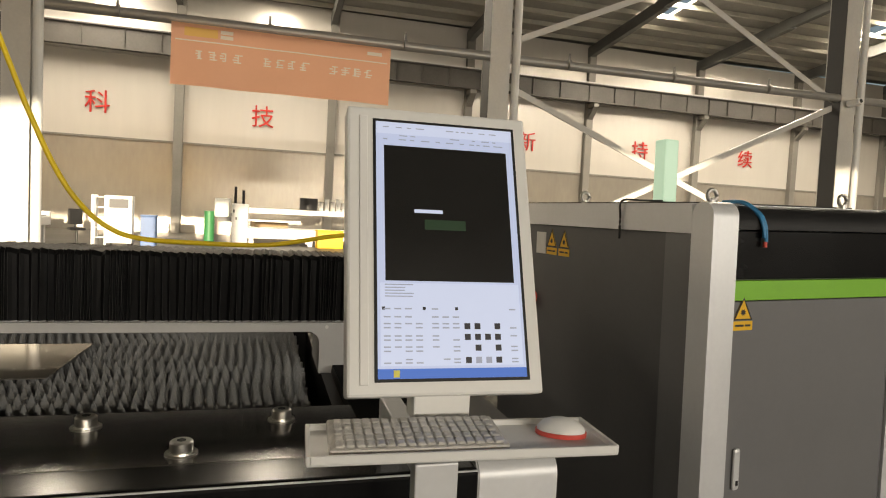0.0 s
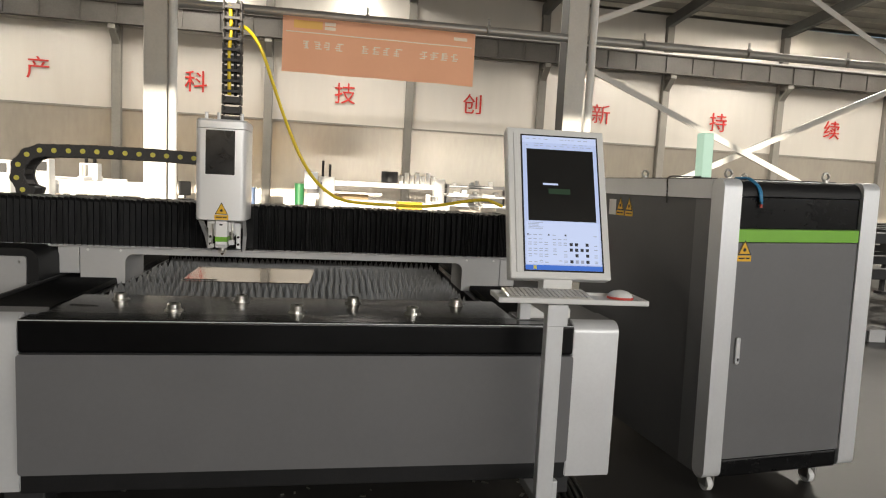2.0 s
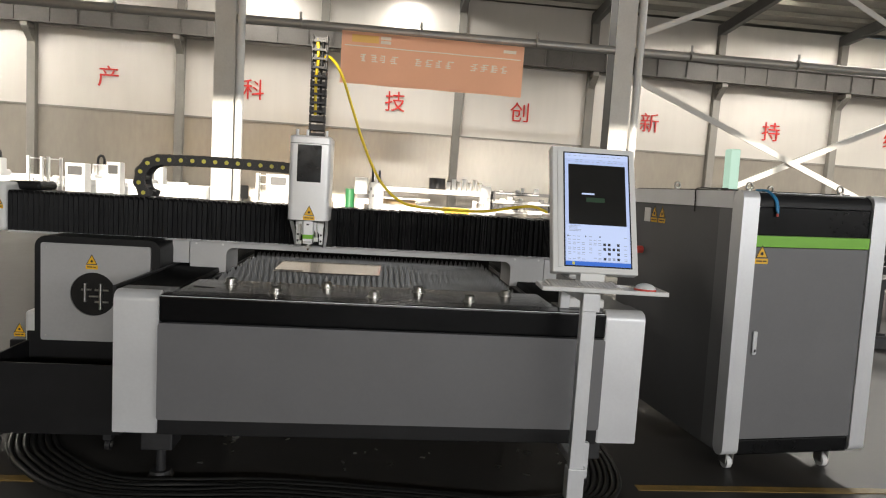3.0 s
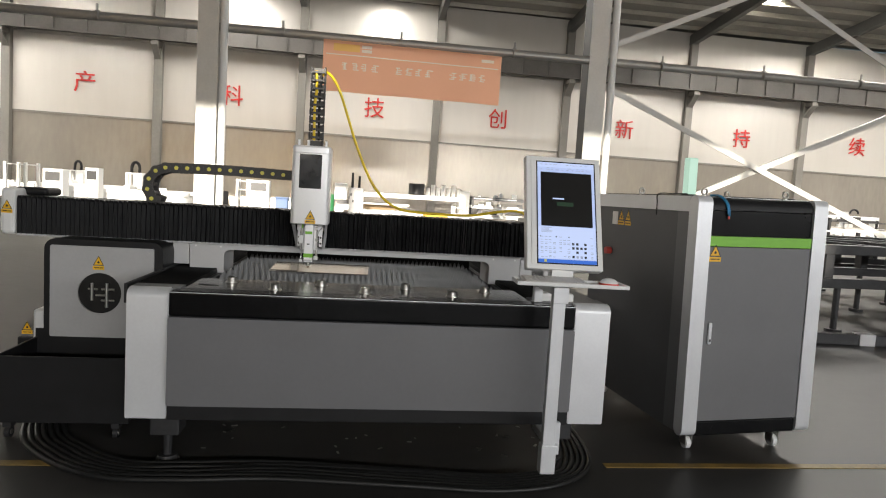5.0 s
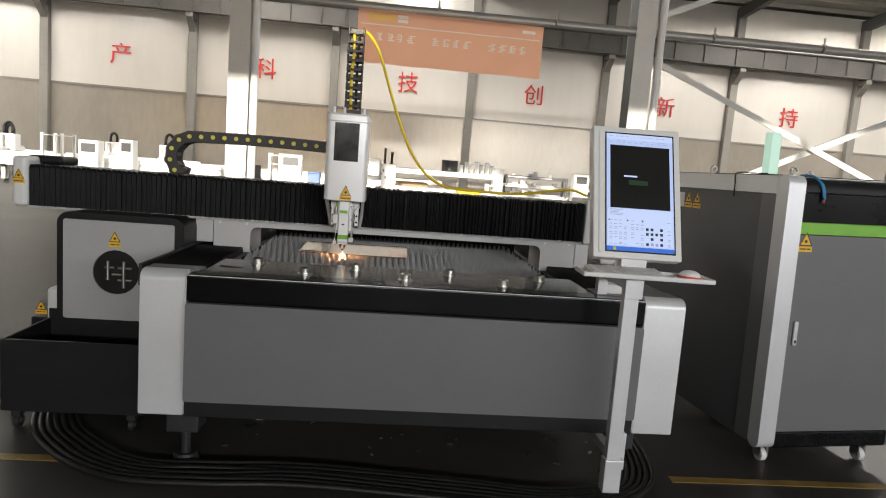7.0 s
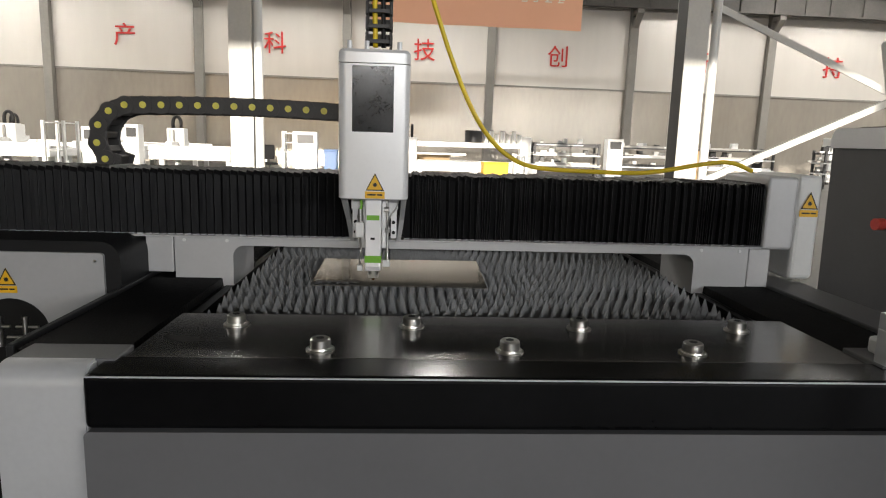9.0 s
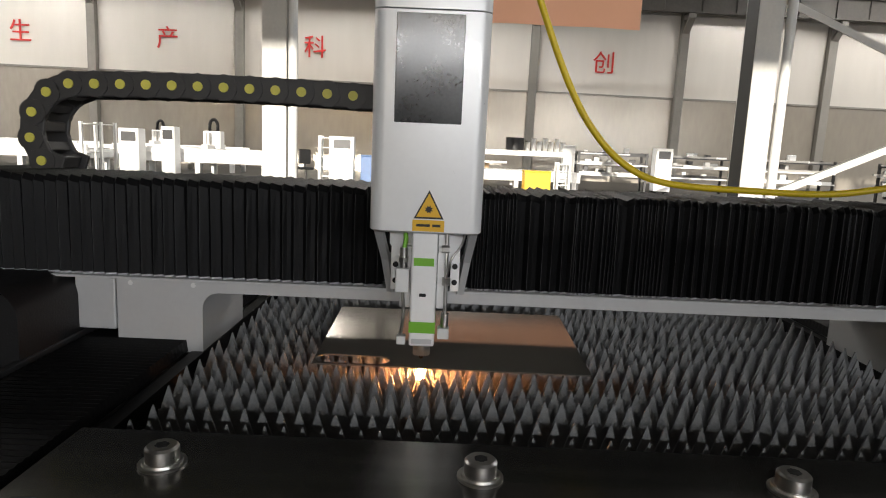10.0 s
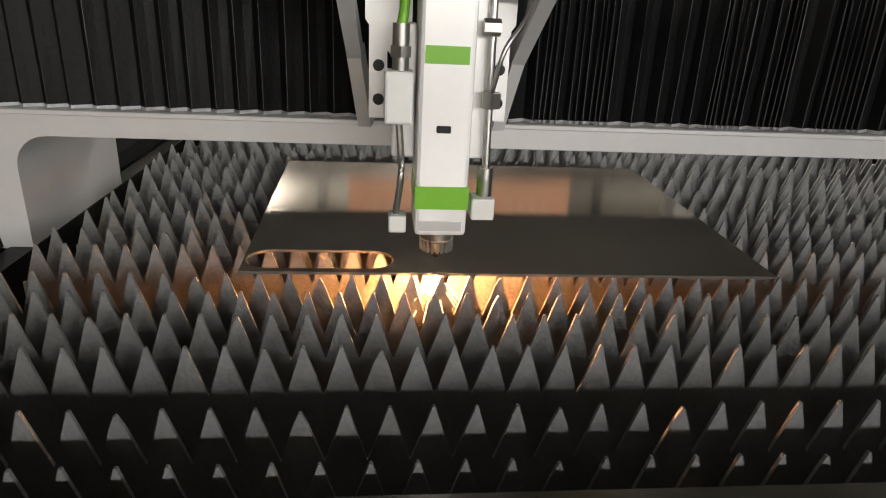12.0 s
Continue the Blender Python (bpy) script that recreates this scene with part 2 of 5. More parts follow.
def prism(bm, outline, y0, y1, m=None):
    """An outline of (x, z) drawn out from y0 to y1."""
    a = [bm.verts.new((x, y0, z)) for x, z in outline]
    b = [bm.verts.new((x, y1, z)) for x, z in outline]
    n = len(a)
    faces = [bm.faces.new(a[::-1]), bm.faces.new(b)]
    for i in range(n):
        faces.append(bm.faces.new((a[i], a[(i + 1) % n], b[(i + 1) % n], b[i])))
    bmesh.ops.recalc_face_normals(bm, faces=faces)
    if m is not None:
        bmesh.ops.transform(bm, matrix=m, verts=a + b)
    return bm


def rounded(x0, x1, z0, z1, r, n=6, corners=(1, 1, 1, 1)):
    """Outline of a rounded rectangle: corners bottom left, bottom right, top right, top left."""
    out = []
    for (cx, cz, a0), on in zip(((x0 + r, z0 + r, 180), (x1 - r, z0 + r, 270), (x1 - r, z1 - r, 0), (x0 + r, z1 - r, 90)), corners):
        if on:
            out += [(cx + r * math.cos(radians(a0 + 90 * k / n)), cz + r * math.sin(radians(a0 + 90 * k / n))) for k in range(n + 1)]
        else:
            out.append((x0 if a0 in (180, 90) else x1, z0 if a0 in (180, 270) else z1))
    return out


def part(name, bm, mat, parent=None, label="", m=None):
    me = bpy.data.meshes.new(name)
    bm.to_mesh(me)
    bm.free()
    me.materials.append(mat)
    ob = new(name, me)
    if parent:
        ob.parent = parent
    if m is not None:
        ob.matrix_basis = m
    if label:
        ob["label"] = label
    return ob


def shade(ob):
    for p in ob.data.polygons:
        p.use_smooth = True
    ob.data.set_sharp_from_angle(angle=radians(38))
    return ob


def thing(name, label, category, m=None, group="", kind=""):
    ob = new(name)
    ob.empty_display_size = 0.1
    if m is not None:
        ob.matrix_basis = m
    return tagged(ob, label, category, group, kind)


def structure(name, bm, mat, label, category):
    return tagged(part(name, bm, mat), label, category, kind="structure")


def warning_sign(parent, m, w=0.05, name="warning_sign", wide=True):
    """A yellow warning sign: triangle over a text plate; it faces -y at its own origin (plate's lower middle)."""
    h = w * 0.9
    base = bmesh.new()
    prism(base, [(-w * 0.5, w * 0.36), (w * 0.5, w * 0.36), (w * 0.5, 0), (-w * 0.5, 0)][::-1], -0.001, 0.0)
    prism(base, [(-w * 0.47, w * 0.40), (w * 0.47, w * 0.40), (0, w * 0.40 + h)], -0.001, 0.0)
    s = part(name, base, YELLOW, parent, "yellow warning triangle over a small text plate", m)
    edge = bmesh.new()
    o = [(-w * 0.47, w * 0.40), (w * 0.47, w * 0.40), (0, w * 0.40 + h)]
    c = Vector((0, w * 0.40 + h * 0.36))
    for a, b in zip(o, o[1:] + o[:1]):
        a, b = Vector(a), Vector(b)
        prism(edge, [tuple(a), tuple(b), tuple(b + (c - b) * 0.17), tuple(a + (c - a) * 0.17)], -0.0022, -0.0012)
    cy = w * 0.40 + h * 0.33
    prism(edge, [(w * 0.1 * math.cos(k * math.pi / 8) * (1.35 if k % 2 else 0.8), cy + w * 0.1 * math.sin(k * math.pi / 8) * (1.35 if k % 2 else 0.8)) for k in range(16)], -0.0022, -0.0012)
    for x0, x1, z in ((-0.38, 0.05, 0.15), (0.12, 0.38, 0.15), ):
        prism(edge, [(x0 * w, z * w), (x1 * w, z * w), (x1 * w, (z + 0.08) * w), (x0 * w, (z + 0.08) * w)], -0.0022, -0.0012)
    part("symbol", edge, SIGNBLACK, s)
    return s


# ---- large structure ----
def build_hall():
    structure("floor", boxed(WEST - 1, EAST + 1, SOUTH - 1, NORTH + 1, -0.2, 0.0), FLOOR, "grey polished epoxy concrete floor with dull reflections", "floor")
    for a, b in ((-30, -1.9), (0.78, 40)):
        structure("floor_line", boxed(a, b, 1.635, 1.69, 0.0005, 0.004), LINEY, "worn yellow line painted on the floor", "floor marking")

    # north wall: cladding panels between pilasters, crane beam on brackets
    wall = structure("wall_north", boxed(WEST, EAST, 0.12, 0.4, -1, 11.45), WALLJOINT, "tall white cladding wall with steel pilasters", "wall")
    wall.matrix_basis = pose(0, NORTH, 0, 0, 0.42, 0)
    xs = [-32.4 + 7.1 * k for k in range(12)]
    mids = {}
    for a, b in zip(xs, xs[1:]):
        for z0, z1 in ((-0.6, 4.22), (4.26, 8.1), (8.12, 11.4)):
            key = (z0, round(b - a, 3))
            bm = boxed(a + 0.02, b - 0.02, 0.0, 0.115, z0, z1, 0.012, 1)
            p = part("wall_panel", bm, WALLLOW if z0 < 0 else WALL, wall)
        rail = part("rail", boxed(a, b, -0.05, -0.002, 4.2, 4.28), PILASTER, wall)
    for x in xs:
        bm = boxed(x - 0.2, x + 0.2, -0.32, -0.01, -0.6, 11.3, 0.01, 1)
        box(bm, x - 0.17, x + 0.17, -1.0, -0.32, 7.84, 8.08, 0.02, 1)
        bar(bm, (x, -0.3, 7.3), (x, -0.95, 7.9), 0.3, 0.12)
        part("pilaster", bm, PILASTER, wall, "grey steel pilaster with crane bracket")
    bm = boxed(WEST, EAST, -0.95, -0.9, 8.12, 9.02)
    box(bm, WEST, EAST, -1.08, -0.72, 9.02, 9.08)
    box(bm, WEST, EAST, -1.08, -0.72, 8.08, 8.14)
    k = WEST
    while k < EAST:
        box(bm, k, k + 0.03, -1.04, -0.94, 8.14, 9.02)
        k += 1.5 + 0.25 * math.sin(k * 3)
    part("crane_beam", bm, CRANE, wall, "grey steel crane runway beam with stiffeners")
    part("crane_rail", boxed(WEST, EAST, -0.95, -0.85, 9.085, 9.18), COLGREY, wall)

    # red letters
    for ch, x, z in zip("生产科技创新持续发", (-21.7, -14.6, -7.45, -0.16, 6.5, 13.75, 20.8, 28.1, 35.5), (6.06, 6.01, 5.89, 5.81, 5.73, 5.68, 5.67, 5.69, 5.6)):
        cu = bpy.data.curves.new("letter", "FONT")
        cu.body, cu.size, cu.extrude, cu.align_x, cu.align_y = ch, 1.12, 0.02, "CENTER", "CENTER"
        tmp = new("letter_curve", cu)
        dg = bpy.context.evaluated_depsgraph_get()
        me = bpy.data.meshes.new_from_object(tmp.evaluated_get(dg))
        bpy.data.objects.remove(tmp)
        me.materials.clear()
        me.materials.append(REDPAINT)
        # centre the glyph on its place
        vs = np.array([v.co for v in me.vertices])
        c = (vs.max(0) + vs.min(0)) / 2
        me.transform(Matrix.Translation((-c[0], -c[1], 0)))
        ob = new("wall_letter", me)
        ob.matrix_basis = pose(x, NORTH - 0.055, z, 90, 0, 0)
        tagged(ob, "red painted character on the white hall wall", "wall lettering", "wall slogan", "structure")

    # the other walls, out of view; the south wall's clerestory strip is cut to aim the sun
    bm = boxed(WEST, EAST, SOUTH - 0.3, SOUTH, 0, 3.0)
    # Lower slots put sun on two columns and keep it off the machine.
    for a, b in ((WEST, -8.0), (-4.3, 1.8), (3.7, EAST)):
        box(bm, a, b, SOUTH - 0.3, SOUTH, 3.0, 4.05)
    box(bm, WEST, EAST, SOUTH - 0.3, SOUTH, 5.8, 15.0)
    for k in range(17):
        x = WEST + 80 * k / 16
        box(bm, x - 0.12, x + 0.12, SOUTH - 0.3, SOUTH, 4.05, 5.8)
    structure("wall_south", bm, WALL, "unseen white wall with openings that aim the sun", "wall")
    structure("wall_west", boxed(WEST - 0.3, WEST, SOUTH, NORTH + 0.5, 0, 15), WALL, "white cladding end wall of the hall", "wall")
    structure("wall_east", boxed(EAST, EAST + 0.3, SOUTH, NORTH + 0.5, 0, 15), WALL, "white cladding end wall of the hall", "wall")

    # roof: ribbed sheets with skylight openings, purlins and rafters in one mesh
    def rz(y):
        return 11.45 + (NORTH - y) * 0.075
    bm = bmesh.new()
    ys = [SOUTH - 0.5, 15.5, 24.5, 28.5, 31.5, NORTH + 0.6]
    cuts = [WEST - 0.5]
    # Strips follow the roof fill lamps; most of them are added.
    for sx in (-28, -18.5, -7.5, 0.5, 18.5, 30):
        cuts += [sx - 0.6, sx + 0.6]
    cuts.append(EAST + 0.5)
    for y0, y1 in zip(ys, ys[1:]):
        for i, (a, b) in enumerate(zip(cuts, cuts[1:])):
            if i % 2 and (y0, y1) in (((24.5, 28.5), (28.5, 31.5)) if i in (5, 7) else ((15.5, 24.5), (24.5, 28.5))):
                continue
            vs = [bm.verts.new(p) for p in ((a, y0, rz(y0)), (b, y0, rz(y0)), (b, y1, rz(y1)), (a, y1, rz(y1)))]
            up = [bm.verts.new(v.co + Vector((0, 0, 0.12))) for v in vs]
            bm.faces.new(vs[::-1]), bm.faces.new(up)
            for j in range(4):
                bm.faces.new((vs[j], vs[(j + 1) % 4], up[(j + 1) % 4], up[j]))
    structure("ceiling", bm, ROOF, "dark metal sheet roof with skylight strips", "ceiling")
    bm = bmesh.new()
    y = 32.4
    while y > SOUTH:
        box(bm, WEST, EAST, y - 0.04, y + 0.04, rz(y) - 0.24, rz(y) - 0.02)
        y -= 1.4
    structure("purlins", bm, material("purlin_galvanised", (0.42, 0.40, 0.34), 0.5, metal=0.2, vary=0.2, scale=1), "galvanised roof purlins under the sheet roof", "roof beam")
    for x in xs:
        bm = bmesh.new()
        bar(bm, (x, 33.2, rz(33.2) - 0.62), (x, 26.0, rz(26) - 0.46), 0.28, 0.55)
        bar(bm, (x, 26.0, rz(26) - 0.46), (x, SOUTH, rz(SOUTH) - 0.46), 0.28, 0.44)
        structure("rafter", bm, STEELD, "dark painted steel roof rafter", "roof beam")

    # row of steel columns with braces and pipes
    cx = [-28.2, -20.05, -11.9, -3.73, 4.22, 12.5, 20.7, 28.9, 37.1]
    for x in cx:
        col = thing("steel_column", "grey painted steel H column standing on the floor", "column", pose(x, 11.7, 0), "hall columns", "structure")
        h = rz(11.7) - 0.6
        part("flange", boxed(-0.2, 0.2, 0, 0.025, 0, h, 0.004, 1), COLGREY, col)
        part("flange", boxed(-0.2, 0.2, 0.46, 0.485, 0, h, 0.004, 1), COLGREY, col)
        # Web and left plate are coloured near black for the shade between flanges.
        part("web", boxed(-0.012, 0.012, 0.026, 0.459, 0, h), COLSHADE, col, "column web coloured dark for the shade in its recess")
        part("side_plate", boxed(-0.2, -0.185, 0.03, 0.455, 0, h), COLSHADE, col)
        part("down_pipe", rod(bmesh.new(), (0.31, -0.02, 0), (0.31, -0.02, h), 0.075, 16), WHITEMETAL, col, "white round down pipe beside the column")
        part("base_plate", boxed(-0.3, 0.3, -0.1, 0.6, 0, 0.03, 0.004, 1), COLGREY, col)
    for a, b in zip(cx, cx[1:]):
        bm = rod(bmesh.new(), (a + 0.2, 11.78, 4.45), (b - 0.2, 11.78, 4.45), 0.085, 16)
        k = a + 1.4
        while k < b - 1:
            rod(bm, (k, 11.72, 4.45), (k + 0.05, 11.72, 4.45), 0.1, 12)
            rod(bm, (k + 0.02, 11.7, 4.53), (k + 0.02, 11.7, 4.66), 0.025, 8)
            k += 2.35
        structure("tie_pipe", bm, PIPE, "grey round steel tie pipe between two columns", "pipe")
    a, b = 4.42, 12.3
    for p, q in (((a, 3.95), (b, 0.72)), ((b, 4.25), (a, 0.68)), ((a, 4.75), (b, 8.2)), ((b, 4.42), (a, 8.3))):
        bm = bmesh.new()
        off = 0.0 if p[0] == a else 0.12
        bar(bm, (p[0], 11.82 + off, p[1]), (q[0], 11.82 + off, q[1]), 0.02, 0.12)
        bar(bm, (p[0], 11.86 + off, p[1] + 0.055), (q[0], 11.86 + off, q[1] + 0.055), 0.09, 0.018)
        structure("cross_brace", bm, COLGREY, "grey angle steel cross brace between columns", "brace")
    bm = boxed(-0.1, 0.1, -0.25, 0, -0.06, 0.06, 0.015)
    cm = tagged(part("security_camera", bm, WHITEMETAL), "small white security camera fixed on a column", "camera")
    cm.matrix_basis = pose(12.45, 11.66, 4.3, -12, 0, 20)
    part("lens", rod(bmesh.new(), (0, -0.28, 0), (0, -0.25, 0), 0.04, 12), BLACK, cm)


def build_banner():
    """Orange cloth on the tie pipe, slightly slack."""
    bm = bmesh.new()
    nx, nz = 181, 50
    w, h = 3.62, 1.0
    # printed fields: x from the left edge and z from the top edge, in metres; 1 pale, 2 yellow
    prints = [(0.2, 0.72, 0.06, 0.2, 2), (0.76, 0.96, 0.06, 0.12, 1), (0.76, 0.96, 0.14, 0.2, 1), (0.06, 3.56, 0.26, 0.28, 1), (3.2, 3.46, 0.1, 0.16, 1)]
    rp = random.Random(9)
    for x in (0.36, 1.46, 2.56):
        for k in range(4):
            x0 = x + 0.2 * k
            for z in (0.42, 0.46, 0.50, 0.54):
                a = x0 + rp.choice((0.0, 0.02, 0.04))
                prints.append((a, a + rp.uniform(0.06, 0.12), z, z + 0.025, 1))
            c = x0 + rp.uniform(0.02, 0.1)
            prints.append((c, c + 0.022, 0.42, 0.57, 1))
    grid = []
    for j in range(nz + 1):
        row = []
        for i in range(nx + 1):
            u, v = i / nx, j / nz
            y = 0.018 * math.sin(u * 19 + v * 2) * (0.3 + v) + 0.03 * math.sin(u * 4.2 + 1) * v
            row.append(bm.verts.new(((u - 0.5) * w, y, -v * h)))
        grid.append(row)
    for j in range(nz):
        for i in range(nx):
            f = bm.faces.new((grid[j][i], grid[j + 1][i], grid[j + 1][i + 1], grid[j][i + 1]))
            f.smooth = True
            x, z = (i + 0.5) * w / nx, (j + 0.5) * h / nz
            for x0, x1, z0, z1, k in prints:
                if x0 <= x < x1 and z0 <= z < z1:
                    f.material_index = k
    ban = tagged(part("banner", bm, ORANGE, m=pose(0.31, 11.62, 4.35, 0, 0.6, 0)), "orange cloth banner with pale lettering hung from a pipe", "banner")
    ban.data.materials.append(BANNERWHITE)
    ban.data.materials.append(BANNERYELLOW)
    return ban


# ---- the laser cutting machine ----
SLAT_Y0, SLAT_STEP, TIP = 2.030, 0.0586, 0.908


def build_cutter():
    cut = thing("laser_cutter", "large grey and silver laser cutting machine with spiked bed", "laser cutter", pose(0, 0, 0))
    # front: silver corner posts, grey panel, gloss black strip
    for x0, x1 in ((-1.672, -1.482), (0.505, 0.695)):
        bm = bmesh.new()
        o = [(1.54, 0.278), (1.78, 0.278), (1.78, 0.86), (1.598, 0.86), (1.598, 0.905)] + [(1.54 + 0.045 - 0.045 * math.sin(radians(a)), 0.905 - 0.045 + 0.045 * math.cos(radians(a))) for a in range(0, 91, 15)]
        va = [bm.verts.new((x0, y, z)) for y, z in o]
        vb = [bm.verts.new((x1, y, z)) for y, z in o]
        n = len(o)
        bm.faces.new(va), bm.faces.new(vb[::-1])
        for i in range(n):
            bm.faces.new((va[i], vb[i], vb[(i + 1) % n], va[(i + 1) % n]))
        bmesh.ops.recalc_face_normals(bm, faces=bm.faces[:])
        e = [e for e in bm.edges if abs(e.verts[0].co.x - e.verts[1].co.x) < 1e-6]
        bmesh.ops.bevel(bm, geom=e, offset=0.004, segments=2, affect="EDGES")
        shade(part("corner_post", bm, SILVER, cut, "silver painted rounded corner post"))
    bm = bmesh.new()
    prism(bm, rounded(-1.476, 0.499, 0.35, 0.777, 0.012), 1.508, 1.56)
    part("front_panel", bm, GREY, cut, "plain dark grey sheet metal front panel")
    part("skirt", boxed(-1.478, 0.501, 1.53, 1.58, 0.275, 0.348, 0.004), BLACK, cut, "black kick strip")
    part("gloss_strip", boxed(-1.476, 0.499, 1.514, 1.641, 0.78, 0.8985, 0.012, 4), GLOSSBLACK, cut, "gloss black rounded edge strip")
    # Silver strip draws the highlight along the black strip's rounded edge.
    part("edge_highlight", boxed(-1.472, 0.495, 1.5145, 1.519, 0.8925, 0.8955), SILVER, cut, "thin silver strip for the highlight on the rounded edge")
    # body behind the front
    part("body", boxed(-1.66, -1.52, 1.82, 5.2, 0.25, 0.86, 0.006), GREYMID, cut)
    part("body", boxed(0.54, 0.68, 1.82, 5.2, 0.25, 0.86, 0.006), GREYMID, cut)
    part("bed_floor", boxed(-1.5, 0.52, 1.62, 5.2, 0.28, 0.34), BLACK, cut)
    part("bed_side", boxed(-1.46, -1.43, 1.98, 5.2, 0.34, 0.86), BLACK, cut)
    part("bed_side", boxed(0.25, 0.28, 1.98, 5.2, 0.34, 0.86), BLACK, cut)
    # Added panel that keeps the gap under the gantry bar dark.
    part("rear_dark_panel", boxed(-1.43, 0.25, 3.31, 3.34, 0.34, 0.985, 0.004, 1), BLACK, cut, "added black panel that darkens the rear of the bed")
    part("bed_front", boxed(-1.43, 0.25, 1.982, 2.003, 0.34, 0.87), DARKSTEEL, cut)
    for x in (-1.52, 0.5):
        for y in (1.72, 3.2, 4.9):
            bm = rod(bmesh.new(), (x, y, 0.03), (x, y, 0.27), 0.022, 12)
            rod(bm, (x, y, 0), (x, y, 0.03), 0.06, 20, 0.045)
            box(bm, x - 0.07, x + 0.07, y - 0.07, y + 0.07, 0.15, 0.27, 0.006)
            part("levelling_foot", bm, DARKSTEEL, cut)
    # top steel plate with bolts
    top = part("top_plate", boxed(-1.442, 0.29, 1.643, 2.006, 0.872, 0.895, 0.0015, 1), TOPSTEEL, cut, "dark polished steel cover plate with scuffs")
    for x, y in ((-1.264, 1.9), (-1.017, 1.702), (-0.8, 1.9), (-0.565, 1.703), (-0.344, 1.9), (-0.113, 1.703), (0.1, 1.9)):
        bm = rod(bmesh.new(), (x, y, 0.895), (x, y, 0.8985), 0.034, 28)
        rod(bm, (x, y, 0.8985), (x, y, 0.9025), 0.029, 28, 0.028)
        rod(bm, (x, y, 0.9025), (x, y, 0.921), 0.0245, 28, 0.024)
        rod(bm, (x, y, 0.921), (x, y, 0.9245), 0.024, 28, 0.0205)
        bolt = shade(part("bolt", bm, BOLT, top))
        part("socket", rod(bmesh.new(), (x, y, 0.9238), (x, y, 0.9252), 0.0105, 6), BLACK, bolt)
    bm = bmesh.new()
    rs = random.Random(5)
    prism(bm, [((0.055 + rs.uniform(-0.012, 0.012)) * math.cos(a), (0.018 + rs.uniform(-0.005, 0.005)) * math.sin(a)) for a in [k * math.pi / 12 for k in range(24)]], -0.0004, 0.0, Matrix.Translation((-1.36, 1.775, 0.8952)) @ pose(0, 0, 0, -90, 0, 0) @ pose(0, 0, 0, 0, 18, 0))
    part("oil_smudge", bm, SMUDGE, top, "dark oily smudge")
    part("corner_plate", boxed(-1.672, -1.446, 1.60, 1.70, 0.872, 0.9035, 0.002, 1), GREY, cut)
    part("corner_plate", boxed(0.294, 0.69, 1.60, 1.74, 0.872, 0.9035, 0.002, 1), GREY, cut)
    part("rail_cover_side", boxed(0.53, 0.69, 1.745, 5.2, 0.862, 0.897, 0.003, 1), GREY, cut)
    part("rail_cover_side", boxed(-1.74, -1.722, 1.705, 5.2, 0.80, 0.897, 0.002, 1), DARKSTEEL, cut)
    # pleated rail covers on both sides
    for x0, x1 in ((-1.718, -1.468), (0.285, 0.525)):
        bm = bmesh.new()
        y, prev, k = 1.705, None, 0
        while y < 5.1:
            z = 0.886 + (0.003 if k % 2 else 0)
            cur = [bm.verts.new((x0, y, 0.86)), bm.verts.new((x0 + 0.004, y, z)), bm.verts.new((x1 - 0.004, y, z)), bm.verts.new((x1, y, 0.86))]
            if prev:
                for a in range(3):
                    bm.faces.new((prev[a], prev[a + 1], cur[a + 1], cur[a]))
            prev, k = cur, k + 1
            y += 0.009
        bmesh.ops.recalc_face_normals(bm, faces=bm.faces[:])
        part("rail_bellows", bm, BELLOWS, cut, "black pleated rail cover")
    # toothed support slats: pointed teeth with slightly bulging flanks, four worn variants
    pitch = 0.032
    data = []
    rng = random.Random(4)
    for variant in range(4):
        bm = bmesh.new()
        x = -1.372
        while x < 0.17:
            tip = TIP - (rng.uniform(0.002, 0.005) if rng.random() < 0.07 else rng.uniform(0, 0.0008))
            lean = rng.uniform(-0.0008, 0.0008)
            flank = [(0.0158, 0.860), (0.0108, 0.876), (0.0054, 0.893), (0.0009, tip)]
            prism(bm, [(x + lean * (z - 0.86) / 0.04 - w, z) for w, z in flank] + [(x + lean * (z - 0.86) / 0.04 + w, z) for w, z in flank[::-1]], -0.0015, 0.0015)
            x += pitch
        box(bm, -1.392, 0.19, -0.0015, 0.0015, 0.76, 0.8605)
        me = bpy.data.meshes.new("support_slat")
        bm.to_mesh(me)
        bm.free()
        me.materials.append(SLAT)
        data.append(me)
    for k in [i for i in range(52) if i != 22]:
        ob = new("support_slat", data[k % 4])
        ob.parent = cut
        ob.matrix_basis = pose(rng.uniform(-0.010, 0.010), SLAT_Y0 + SLAT_STEP * k + rng.uniform(-0.002, 0.002), rng.uniform(-0.001, 0) - (0.009, 0.003, 0)[min(k, 2)], rng.uniform(-1.2, 1.2), 0, 0)
    # gantry: arched carriage plate, bar, beam with bellows, end plates
    g = part("gantry", gantry_plate(), GANTRYGREY, cut, "grey arched gantry carriage")
    shade(g)
    for x in (-1.60, -1.452, 0.265, 0.41):
        part("screw", rod(bmesh.new(), (x, 2.497, 1.022), (x, 2.5, 1.022), 0.006, 12), WHITEMETAL, g)
    part("outer_block", boxed(-1.735, -1.64, 2.503, 2.8, 0.905, 1.04, 0.004), GANTRYGREY, g)
    part("outer_block", boxed(0.448, 0.53, 2.503, 2.8, 0.885, 1.03, 0.004), GANTRYGREY, g)
    part("rail_strip", boxed(-2.61, 0.475, 2.470, 2.499, 1.036, 1.042, 0.001, 1), GANTRYGREY, g, "bright edge strip along the beam")
